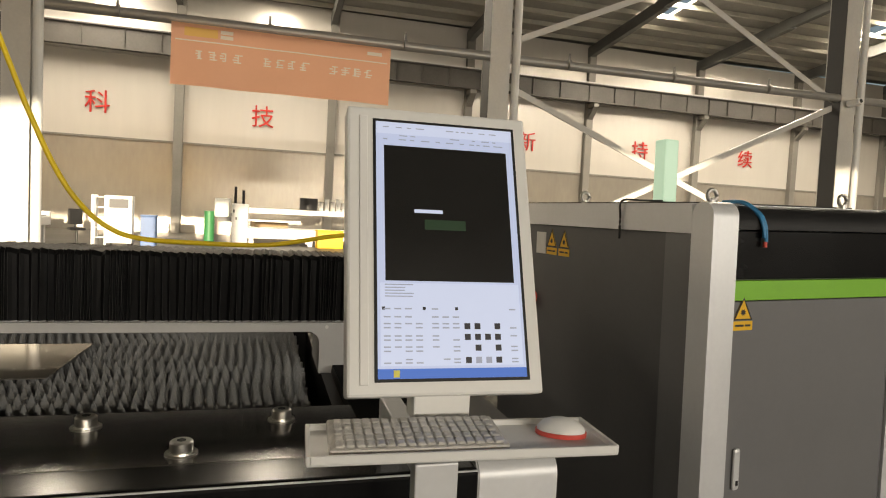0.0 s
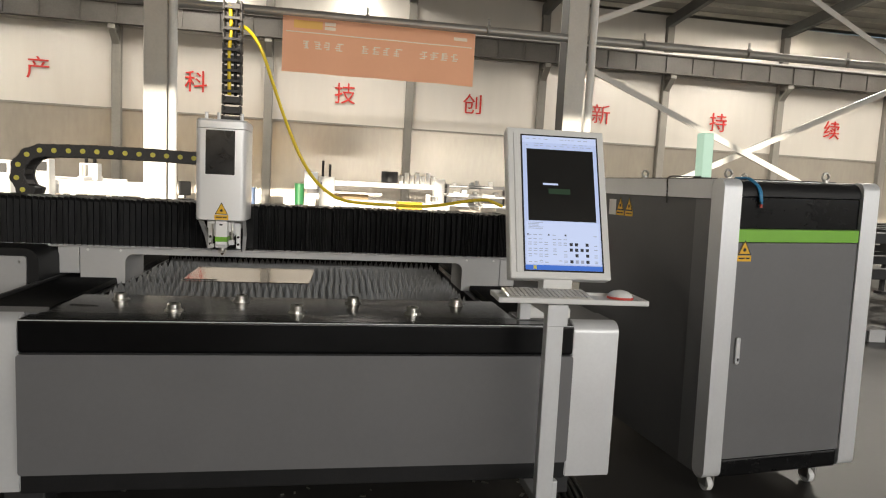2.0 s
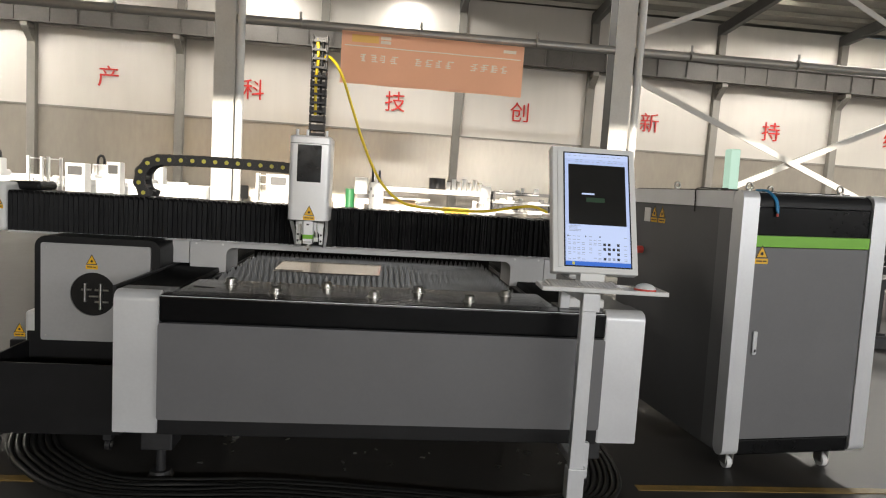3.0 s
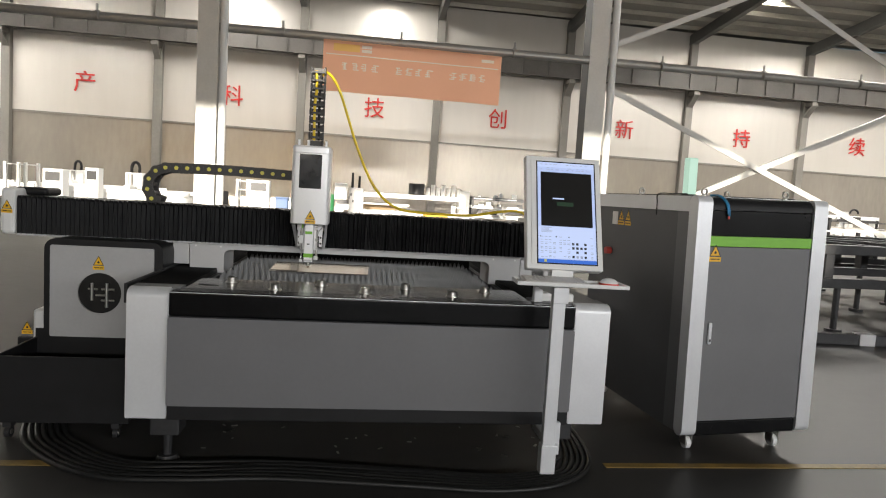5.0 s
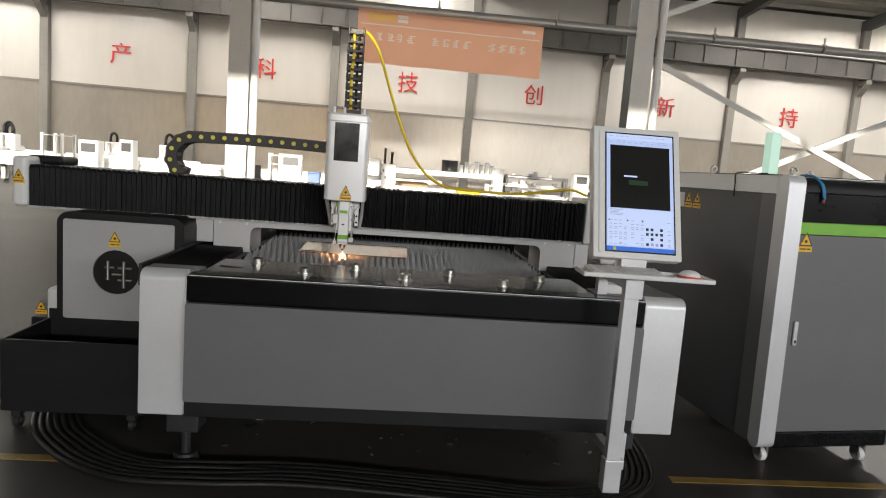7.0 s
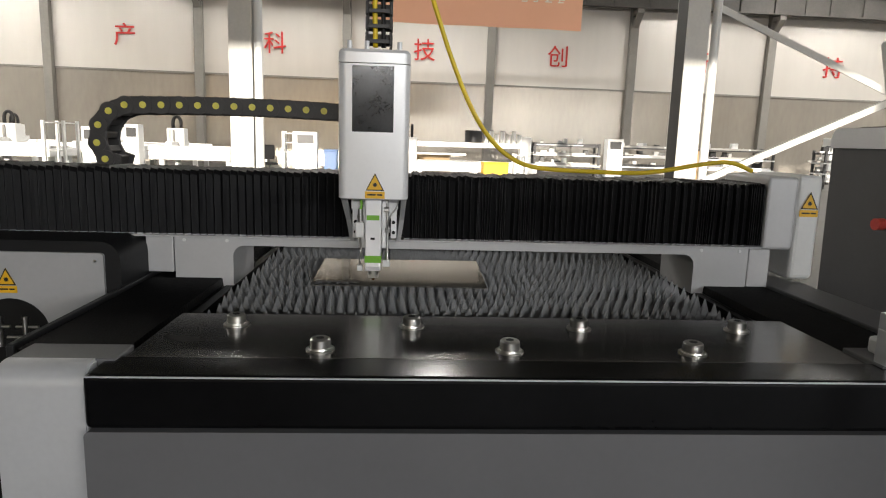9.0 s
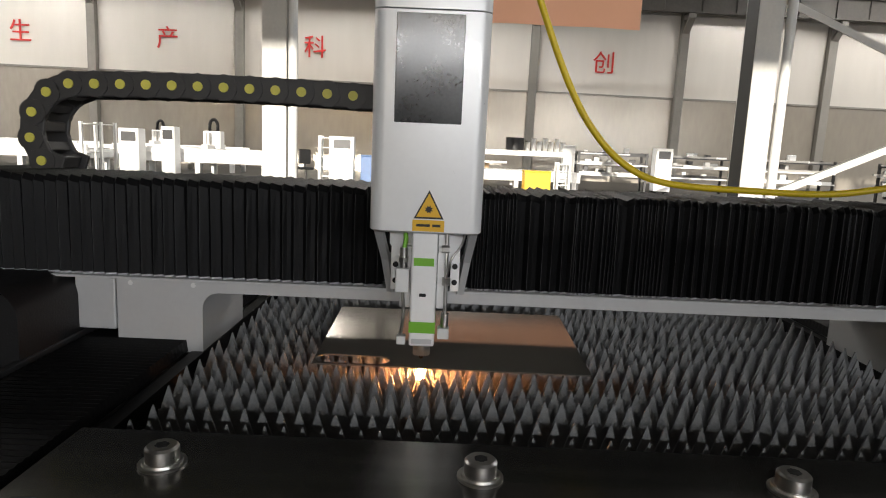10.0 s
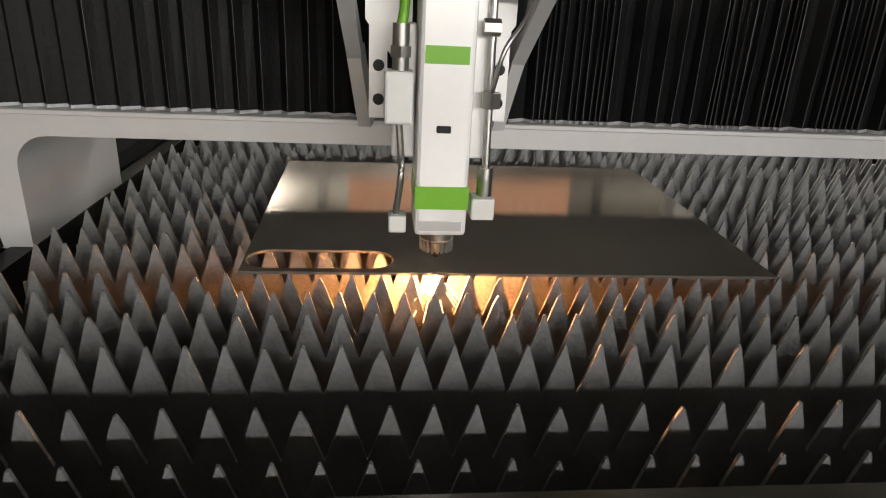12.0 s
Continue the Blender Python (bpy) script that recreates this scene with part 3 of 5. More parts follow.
    part("beam_core", boxed(-2.61, 0.48, 2.52, 2.78, 1.046, 1.262, 0.004), BLACK, g)
    # pleated fabric: narrow ridges paler for wear and caught light, deep folds between, a pale hem along the lower edge
    for x0, x1, even in ((-2.614, -1.0, True), (-0.83, 0.482, False)):
        bm, hem = bmesh.new(), bmesh.new()
        rr = random.Random(int(x0 * 100))
        prev, hprev, x, k, close = None, None, x0, 0, 0
        while x < x1:
            if even:
                w = 0.027 + rr.uniform(-0.002, 0.002)
            else:
                close = close - 1 if close > 0 else (rr.randint(3, 8) if rr.random() < 0.3 else 0)
                w = rr.uniform(0.006, 0.010) if close else rr.uniform(0.014, 0.034)
            w = min(w, x1 - x + 1e-4)
            deep = min(0.013, 0.3 * w + 0.003) + rr.uniform(-0.001, 0.001)
            sway = rr.uniform(-0.004, 0.004) if not even else rr.uniform(-0.001, 0.001)
            top = 1.271 + rr.uniform(-0.002, 0.003)
            for u, d, mat in ((0.0, 0.0, 0), (0.0009 / w, 0.0, 1), (0.35, deep * 0.55, 0), (0.7, deep, 0)):
                px = x + u * w
                tz = top - 0.55 * d
                cur = [bm.verts.new(c) for c in ((px, 2.483 + d, 1.046), (px + sway * 0.6, 2.483 + d + rr.uniform(-0.001, 0.001), 1.16), (px + sway, 2.485 + d * 0.8, tz - 0.014), (px + sway, 2.496 + d * 0.7, tz), (px, 2.79, tz - 0.002))]
                if prev:
                    for a in range(4):
                        f = bm.faces.new((prev[a], cur[a], cur[a + 1], prev[a + 1]))
                        f.material_index = mat if a < 2 else 0
                prev = cur
                h = [hem.verts.new(c) for c in ((px, 2.4815 + d, 1.0425), (px, 2.4815 + d, 1.0465))]
                if hprev:
                    hem.faces.new((hprev[0], h[0], h[1], hprev[1]))
                hprev = h
            x += w
            k += 1
        bmesh.ops.recalc_face_normals(bm, faces=bm.faces[:])
        cover = part("beam_bellows", bm, BELLOWS, g, "black pleated fabric beam cover")
        cover.data.materials.append(BELLOWSEDGE)
        bmesh.ops.solidify(hem, geom=hem.faces[:], thickness=-0.0008)
        part("hem", hem, SILVER, cover, "pale hem strip along the lower edge")
    e = part("end_cap", boxed(0.486, 0.602, 2.49, 2.82, 1.03, 1.298, 0.012, 3), GANTRYGREY, g)
    e = part("end_cap", boxed(0.606, 0.70, 2.50, 2.82, 0.918, 1.306, 0.018, 3), WHITEMETAL, g, "white end cap with a warning sign")
    e = part("end_cap", boxed(-2.70, -2.62, 2.47, 2.82, 1.04, 1.312, 0.022, 3), WHITEMETAL, g, "white end cap with a warning sign")
    part("end_block", boxed(-2.69, -2.50, 2.60, 2.80, 1.27, 1.318, 0.02, 3), BLACK, g)
    warning_sign(cut, pose(0.653, 2.497, 1.155), 0.07)
    warning_sign(cut, pose(-2.66, 2.467, 1.165), 0.06)
    # emergency lump and control box at the front right
    part("control_box", boxed(0.34, 0.52, 1.62, 1.72, 0.9, 0.945, 0.01), WHITEP, cut)
    return cut


def gantry_plate():
    """Arched plate over the bed: two legs and a bar with rounded inner corners."""
    x0, x1, a0, a1, zb, zi, zt, r = -1.634, 0.444, -1.432, 0.241, 0.858, 1.005, 1.036, 0.04
    o = [(x0, zb), (a0, zb)] + [(a0 + r - r * math.cos(radians(t)), zi - r + r * math.sin(radians(t))) for t in range(0, 91, 15)]
    o += [(a1 - r + r * math.sin(radians(t)), zi - r + r * math.cos(radians(t))) for t in range(0, 91, 15)] + [(a1, zb), (x1, zb), (x1, zt), (x0, zt)]
    bm = bmesh.new()
    prism(bm, o, 2.50, 2.80)
    return bm


def build_head():
    """The carriage that runs on the beam; its zero is at the middle of the cover, on the nozzle's line."""
    head = thing("cutting_head", "pearl silver cutting head carriage on the gantry beam", "cutting head", pose(-0.95, 2.325, 0))
    bm = bmesh.new()
    # cover: rounded in plan, lightly tapered to the bottom
    def ring(z, w, y0, y1, r):
        pts = []
        for cx, cy, a0 in ((w - r, y0 + r, 270), (w - r, y1, None), (-w + r, y1, None), (-w + r, y0 + r, 180)):
            if a0 is None:
                pts.append((w if cx > 0 else -w, cy))
            else:
                pts += [(cx + r * math.cos(radians(a0 + 15 * k)), cy + r * math.sin(radians(a0 + 15 * k))) for k in range(7)]
        return [bm.verts.new((x, y, z)) for x, y in pts]
    def shell(levels):
        rings = [ring(*l) for l in levels]
        n = len(rings[0])
        for a, b in zip(rings, rings[1:]):
            for i in range(n):
                bm.faces.new((a[i], a[(i + 1) % n], b[(i + 1) % n], b[i]))
        bm.faces.new(rings[0][::-1]), bm.faces.new(rings[-1])
        bmesh.ops.recalc_face_normals(bm, faces=bm.faces[:])
    shell([(1.200, 0.1045, -0.053, 0.15, 0.026), (1.204, 0.1105, -0.060, 0.15, 0.028), (1.618, 0.1115, -0.058, 0.15, 0.026)])
    shade(part("cover", bm, HEADSILVER, head, "pearl silver rounded sheet cover"))
    bm = bmesh.new()
    shell([(1.621, 0.1115, -0.058, 0.15, 0.026), (1.652, 0.1115, -0.058, 0.15, 0.026), (1.662, 0.104, -0.05, 0.145, 0.022)])
    shade(part("cap", bm, HEADSILVER, head, "silver cap of the cover"))
    part("window", boxed(-0.067, 0.061, -0.0605, -0.056, 1.412, 1.612, 0.001, 1), WINDOWDARK, head, "smoked black acrylic window with smears")
    warning_sign(head, pose(0.006, -0.0602, 1.205), 0.062)
    for x in (-0.085, -0.03, 0.075):
        part("stud", rod(bmesh.new(), (x, 0.05, 1.655), (x, 0.05, 1.70), 0.008, 10), SILVER, head)
    # slanted guard arms
    for s in (-1, 1):
        bm = bmesh.new()
        bar(bm, (s * 0.098, 0.0, 1.205), (s * 0.09, 0.10, 1.125), 0.016, 0.018)
        bar(bm, (s * 0.09, 0.10, 1.13), (s * 0.078, 0.14, 1.04), 0.016, 0.018)
        part("guard_arm", bm, GANTRYGREY, head)
        bm = bmesh.new()
        prism(bm, [(s * 0.078, 1.205), (s * 0.03, 1.205), (s * 0.03, 1.10), (s * 0.055, 1.13), (s * 0.078, 1.16)], 0.06, 0.075)
        prism(bm, [(s * 0.074, 1.165), (s * 0.055, 1.14), (s * 0.055, 1.06), (s * 0.074, 1.06)], 0.062, 0.078)
        part("mount_plate", bm, TORCHWHITE, head)
        for z in (1.115, 1.08):
            part("socket_screw", rod(bmesh.new(), (s * 0.064, 0.058, z), (s * 0.064, 0.064, z), 0.006, 12), BLACK, head)
    # the cutting torch, which moves up and down
    torch = part("torch", boxed(-0.026, 0.026, -0.028, 0.05, 0.958, 1.32, 0.004), TORCHWHITE, head, "white laser torch body with green bands")
    part("green_band", boxed(-0.021, 0.02, -0.0295, -0.027, 1.127, 1.143), GREEN, torch)
    part("green_band", boxed(-0.0268, 0.0268, -0.0296, 0.0508, 0.987, 1.010), GREEN, torch)
    part("slot_mark", boxed(-0.008, 0.006, -0.0295, -0.027, 1.063, 1.070, 0.001, 1), BLACK, torch)
    part("grey_label", boxed(-0.021, 0.021, -0.0295, -0.027, 0.964, 0.974), GANTRYGREY, torch)
    part("side_plate", boxed(-0.05, -0.027, 0.01, 0.03, 1.03, 1.16, 0.002), TORCHWHITE, torch)
    part("side_plate", boxed(0.027, 0.05, 0.01, 0.03, 1.03, 1.20, 0.002), TORCHWHITE, torch)
    part("valve", boxed(-0.058, -0.03, -0.02, 0.008, 1.068, 1.118, 0.003), WHITEMETAL, torch, "white gas valve block")
    bm = rod(bmesh.new(), (-0.043, -0.006, 1.118), (-0.043, -0.006, 1.16), 0.008, 12)
    rod(bm, (-0.043, -0.006, 1.13), (-0.043, -0.006, 1.14), 0.011, 6)
    tube(bm, smooth_path([(-0.043, -0.006, 1.068), (-0.04, -0.008, 1.02), (-0.045, -0.008, 0.975)]), 0.0035, 8)
    rod(bm, (0.046, -0.004, 0.995), (0.046, -0.004, 1.025), 0.008, 12)
    rod(bm, (0.046, -0.004, 1.025), (0.044, 0.004, 1.20), 0.004, 10)
    rod(bm, (0.046, -0.006, 1.085), (0.046, -0.006, 1.1), 0.010, 6)
    rod(bm, (0.034, -0.008, 1.16), (0.05, -0.008, 1.16), 0.008, 6)
    shade(part("fitting", bm, BOLT, torch, "chrome gas fittings"))
    part("elbow_block", boxed(0.032, 0.056, -0.018, 0.008, 0.972, 0.995, 0.002), WHITEMETAL, torch)
    part("elbow_block", boxed(-0.052, -0.034, -0.018, 0.004, 0.957, 0.975, 0.002), WHITEMETAL, torch)
    part("gas_hose", tube(bmesh.new(), smooth_path([(-0.043, -0.006, 1.155), (-0.04, -0.002, 1.18), (-0.045, 0.01, 1.22)]), 0.005, 8), GREEN, torch, "green gas hose")
    part("wire", tube(bmesh.new(), smooth_path([(0.046, -0.008, 1.10), (0.055, -0.012, 1.14), (0.075, 0.0, 1.17), (0.085, 0.02, 1.21)]), 0.0025, 6), BOLT, torch)
    bm = bmesh.new()
    rod(bm, (0, 0.008, 0.944), (0, 0.008, 0.958), 0.0175, 24, 0.0175)
    rod(bm, (0, 0.008, 0.932), (0, 0.008, 0.944), 0.0155, 24, 0.0185)
    collar = shade(part("nozzle_collar", bm, BOLT, torch, "knurled steel nozzle collar"))
    for k in range(20):
        a = k * math.pi / 10
        cx, cy = 0.0165 * math.cos(a), 0.008 + 0.0165 * math.sin(a)
        part("knurl", boxed(cx - 0.0015, cx + 0.0015, cy - 0.0015, cy + 0.0015, 0.931, 0.945), BOLT, collar)
    shade(part("nozzle_tip", rod(bmesh.new(), (0, 0.008, 0.921), (0, 0.008, 0.932), 0.0025, 16, 0.010), COPPER, torch, "copper nozzle tip"))
    # the jet of sparks under the sheet
    bm = rod(bmesh.new(), (0, 0.026, 0.872), (0, 0.018, 0.905), 0.009, 10, 0.004)
    spark = part("spark_jet", bm, SPARK, torch, "glowing orange jet of sparks")
    bm = bmesh.new()
    rs = random.Random(21)
    for k in range(18):
        a, e = rs.uniform(0, 2 * math.pi), rs.uniform(0.15, 1.0)
        d = Vector((math.cos(a) * e, math.sin(a) * e - 0.35, -rs.uniform(0.5, 1.2))).normalized()
        s0, ln = rs.uniform(0.015, 0.05), rs.uniform(0.012, 0.028)
        p = Vector((0, 0.008, 0.90)) + d * s0
        rod(bm, p, p + d * ln, 0.0007, 4, 0.0003)
    trail = part("spark_trail", bm, SPARKTRAIL, torch, "fine orange spark trails")
    trail["kind"] = "stuff"
    # upright cable chain behind
    ch = bmesh.new()
    for k in range(13):
        z = 1.505 + 0.05 * k
        box(ch, -0.046, -0.036, 0.2, 0.26, z, z + 0.046, 0.003, 1)
        box(ch, 0.036, 0.046, 0.2, 0.26, z, z + 0.046, 0.003, 1)
        box(ch, -0.036, 0.036, 0.2, 0.208, z + 0.008, z + 0.02)
        box(ch, -0.036, 0.036, 0.252, 0.26, z + 0.004, z + 0.044)
    up = part("upright_chain", ch, CHAINM, head, "black upright cable chain with yellow hose inside")
    part("hose", tube(bmesh.new(), smooth_path([(-0.012, 0.22, 1.70), (-0.016, 0.222, 1.9), (-0.008, 0.222, 2.02), (-0.014, 0.222, 2.13)]), 0.009, 8), CABLEY, up)
    part("hose", tube(bmesh.new(), smooth_path([(0.016, 0.225, 1.70), (0.012, 0.225, 1.95), (0.018, 0.225, 2.13)]), 0.008, 8), BLACK, up)
    part("fibre_cable", tube(bmesh.new(), smooth_path([(0.02, 0.235, 2.12), (0.045, 0.26, 2.145), (0.09, 0.285, 2.11), (0.135, 0.30, 2.03), (0.20, 0.31, 1.85), (0.255, 0.315, 1.70), (0.33, 0.315, 1.53), (0.40, 0.315, 1.42), (0.485, 0.315, 1.342), (0.59, 0.315, 1.303), (0.80, 0.315, 1.293), (1.018, 0.315, 1.295), (1.232, 0.315, 1.332), (1.34, 0.315, 1.341), (1.43, 0.315, 1.312)], 10), 0.0085, 10), CABLEY, head, "yellow laser fibre cable in a loop")
    # lying cable chain with yellow pins
    path = [(-0.145 - 0.0667 * k, 1.486 + 0.00022 * k * (13 - k)) for k in range(13)]
    path += [(-1.004, 1.465), (-1.045, 1.413), (-1.053, 1.347), (-1.026, 1.288), (-0.975, 1.27)]
    bm, pins = bmesh.new(), []
    for (ax, az), (bx, bz) in zip(path, path[1:]):
        for y in (0.40, 0.51):
            bar(bm, (ax, y, az), (bx, y, bz), 0.012, 0.064, 0.004)
            rod(bm, (ax, y - 0.009, az), (ax, y + 0.009, az), 0.034, 16)
        bar(bm, ((ax * 0.7 + bx * 0.3), 0.455, (az * 0.7 + bz * 0.3)), ((ax * 0.3 + bx * 0.7), 0.455, (az * 0.3 + bz * 0.7)), 0.1, 0.05, 0.004)
        pins.append((ax, az))
    bar(bm, (0.0, 0.42, 1.484), (-0.15, 0.42, 1.484), 0.05, 0.05)
    lc = part("cable_chain", bm, CHAINM, head, "black curled cable chain with yellow pins")
    for ax, az in pins:
        part("yellow_pin", rod(bmesh.new(), (ax, 0.387, az), (ax, 0.392, az), 0.0125, 14), CHAINYEL, lc)
    return head, torch, spark, trail, up


def build_sheet():
    """Thin steel sheet lying on the tooth tips, with a long slot already cut."""
    bm = bmesh.new()
    outer = [(-1.133, 2.311), (-0.546, 2.307), (-0.534, 2.787), (-1.145, 2.785)]
    r, cy = 0.026, 2.346
    hole = [(-1.106 - r * math.sin(radians(a)), cy + r * math.cos(radians(a))) for a in range(0, 181, 15)]
    hole += [(-0.998 + r * math.sin(radians(a)), cy - r * math.cos(radians(a))) for a in range(0, 181, 15)]
    edges = []
    for loop in (outer, hole):
        vs = [bm.verts.new((x, y, 0.9085)) for x, y in loop]
        edges += [bm.edges.new((vs[i], vs[(i + 1) % len(vs)])) for i in range(len(vs))]
    bmesh.ops.triangle_fill(bm, edges=edges, use_beauty=True)
    ret = bmesh.ops.extrude_face_region(bm, geom=bm.faces[:])
    bmesh.ops.translate(bm, vec=(0, 0, 0.003), verts=[v for v in ret["geom"] if isinstance(v, bmesh.types.BMVert)])
    bmesh.ops.recalc_face_normals(bm, faces=bm.faces[:])
    return tagged(part("steel_sheet", bm, SHEET), "shiny thin steel sheet with a cut slot on the spikes", "metal sheet")


def build_console():
    con = thing("operator_console", "white post with tray and tilted monitor at the machine front", "console", pose(0, 0, 0))
    post = part("post", boxed(0.292, 0.352, 1.25, 1.29, 0.14, 1.03, 0.003), SILVER, con, "light grey square steel post")
    for z in (0.25, 0.17):
        for x in (0.306, 0.336):
            part("bolt", rod(bmesh.new(), (x, 1.246, z), (x, 1.25, z), 0.006, 6), BOLT, post)
    part("foot_clamp", boxed(0.286, 0.358, 1.243, 1.30, 0.14, 0.28, 0.004), SILVER, con)
    part("foot_arm", boxed(0.345, 0.385, 1.29, 1.62, 0.22, 0.26, 0.004), SILVER, con)
    part("foot_bracket", boxed(0.355, 0.40, 1.33, 1.36, 0.20, 0.36, 0.004), SILVER, con)
    bm = boxed(0.287, 0.36, 1.236, 1.25, 0.955, 1.03, 0.003)
    part("bracket", bm, SILVER, con)
    part("arm", boxed(0.30, 0.345, 1.28, 1.64, 0.985, 1.025, 0.003), SILVER, con)
    part("arm_column", boxed(0.30, 0.345, 1.60, 1.64, 0.90, 0.985, 0.003), SILVER, con)
    # tray with turned-up rim
    tm = pose(0.381, 1.310, 1.035, 0, 0, -3)
    tray = part("tray", boxed(-0.262, 0.262, -0.085, 0.068, 0.0, 0.008, 0.002, 1), WHITEP, con, "white sheet metal tray with raised rim", tm)
    for a in ((-0.262, -0.255, -0.085, 0.068), (0.255, 0.262, -0.085, 0.068), (-0.255, 0.255, 0.061, 0.068), (-0.255, 0.255, -0.088, -0.081)):
        part("rim", boxed(*a, 0.004, 0.018, 0.001, 1), WHITEP, tray)
    # monitor
    mm = pose(0.385, 1.478, 1.371, -18.8, 0, -1.3)
    mon = part("monitor", boxed(-0.19, 0.19, 0.0, 0.055, -0.2895, 0.2895, 0.006), WHITEP, con, "white upright touch monitor with a bright screen", mm)
    w, h = 0.29, 0.515
    cx = 0.012
    part("bezel", boxed(cx - w / 2 - 0.006, cx + w / 2 + 0.006, -0.0015, 0.001, -h / 2 - 0.006, h / 2 + 0.006), BLACK, mon)
    part("side_lip", boxed(-0.166, -0.150, -0.003, 0.001, -0.268, 0.268, 0.001, 1), WHITEP, mon)
    def rect(name, mat, u0, u1, v0, v1, d):
        bm = boxed(cx - w / 2 + u0 * w, cx - w / 2 + u1 * w, -0.0016 - d, -0.0012 - d + 0.0001, h / 2 - v1 * h, h / 2 - v0 * h)
        return part(name, bm, mat, mon)
    rect("screen", SCREENBLUE, 0, 1, 0, 1, 0.0003)
    rect("drawing_area", SCREENBLACK, 0.055, 0.95, 0.10, 0.642, 0.0008)
    rect("task_bar", SCREENBAR, 0, 1, 0.965, 1.0, 0.0008)
    rect("title_bar", SCREENWHITE, 0, 1, 0.0, 0.05, 0.0006)
    rect("tooltip", SCREENWHITE, 0.26, 0.46, 0.36, 0.374, 0.0013)
    rect("drawing_trace", SCREENGREEN, 0.33, 0.62, 0.40, 0.44, 0.0012)
    rect("white_panel", SCREENWHITE, 0.02, 0.98, 0.65, 0.955, 0.0006)
    rr = random.Random(11)
    bars = bmesh.new()
    def tbar(u, v, l, t=0.004):
        box(bars, cx - w / 2 + u * w, cx - w / 2 + (u + l) * w, -0.0031, -0.0026, h / 2 - (v + t) * h, h / 2 - v * h)
    for v in (0.02, 0.055, 0.072):
        u = 0.05
        while u < 0.9:
            l = rr.uniform(0.02, 0.07)
            if rr.random() < 0.7:
                tbar(u, v, l)
            u += l + rr.uniform(0.015, 0.05)
    for v in (0.655, 0.666, 0.677, 0.688, 0.699):
        tbar(0.05, v, rr.uniform(0.12, 0.2))
    for v in (0.745, 0.775, 0.80, 0.815, 0.845, 0.86, 0.885, 0.90, 0.93, 0.942):
        for u in (0.04, 0.11, 0.18, 0.25, 0.36, 0.43, 0.5, 0.9):
            if rr.random() < 0.75:
                tbar(u, v, 0.045, 0.005)
    part("screen_text", bars, SCREENTEXT, mon)["kind"] = "stuff"
    for u, v in ((0.58, 0.80), (0.65, 0.80), (0.79, 0.80), (0.58, 0.84), (0.65, 0.84), (0.72, 0.84), (0.79, 0.84), (0.65, 0.88), (0.79, 0.88), (0.58, 0.925), (0.79, 0.925), (0.03, 0.74), (0.3, 0.74), (0.52, 0.74)):
        s = 0.04 if v > 0.78 else 0.02
        rect("icon", SCREENDARK, u, u + s, v, v + s * w / h, 0.0013)
    for u in (0.65, 0.72):
        rect("icon", SCREENTEXT, u, u + 0.04, 0.925, 0.948, 0.0013)
    rect("start_icon", CHAINYEL, 0.1, 0.14, 0.97, 0.995, 0.0013)
    part("neck", boxed(0.32, 0.43, 1.40, 1.46, 1.045, 1.11, 0.003), WHITEP, con)
    kb = tagged(part("keyboard", boxed(-0.15, 0.15, -0.062, 0.062, 0, 0.014, 0.004), WRAPFILM, None, "", pose(0.305, 1.312, 1.0445, 5, 0, -3)), "white keyboard wrapped in clear film with red rim", "keyboard")
    part("rim", boxed(-0.148, 0.148, -0.066, -0.062, 0.001, 0.006, 0.001, 1), REDRIM, kb)
    for j in range(5):
        for i in range(17):
            bm = boxed(-0.14 + i * 0.0166, -0.14 + i * 0.0166 + 0.0145, -0.055 + j * 0.022, -0.055 + j * 0.022 + 0.019, 0.013, 0.0185, 0.002, 1)
            part("key", bm, WRAPFILM, kb)
    bm = bmesh.new()
    bmesh.ops.create_uvsphere(bm, u_segments=24, v_segments=14, radius=1)
    for v in bm.verts:
        v.co = Vector((v.co.x * 0.044, v.co.y * 0.028, max(0, v.co.z) * 0.026 + 0.006))
    mo = tagged(shade(part("mouse", bm, WHITEP, None, "", pose(0.572, 1.30, 1.0445, 0, 0, -25))), "white computer mouse with a red base", "computer mouse")
    bm = bmesh.new()
    prism(bm, [(0.046 * math.cos(a), 0.030 * math.sin(a)) for a in [k * math.pi / 12 for k in range(24)]], -0.008, 0.0, pose(0, 0, 0, -90, 0, 0))
    part("base", bm, REDRIM, mo, "red base rim")


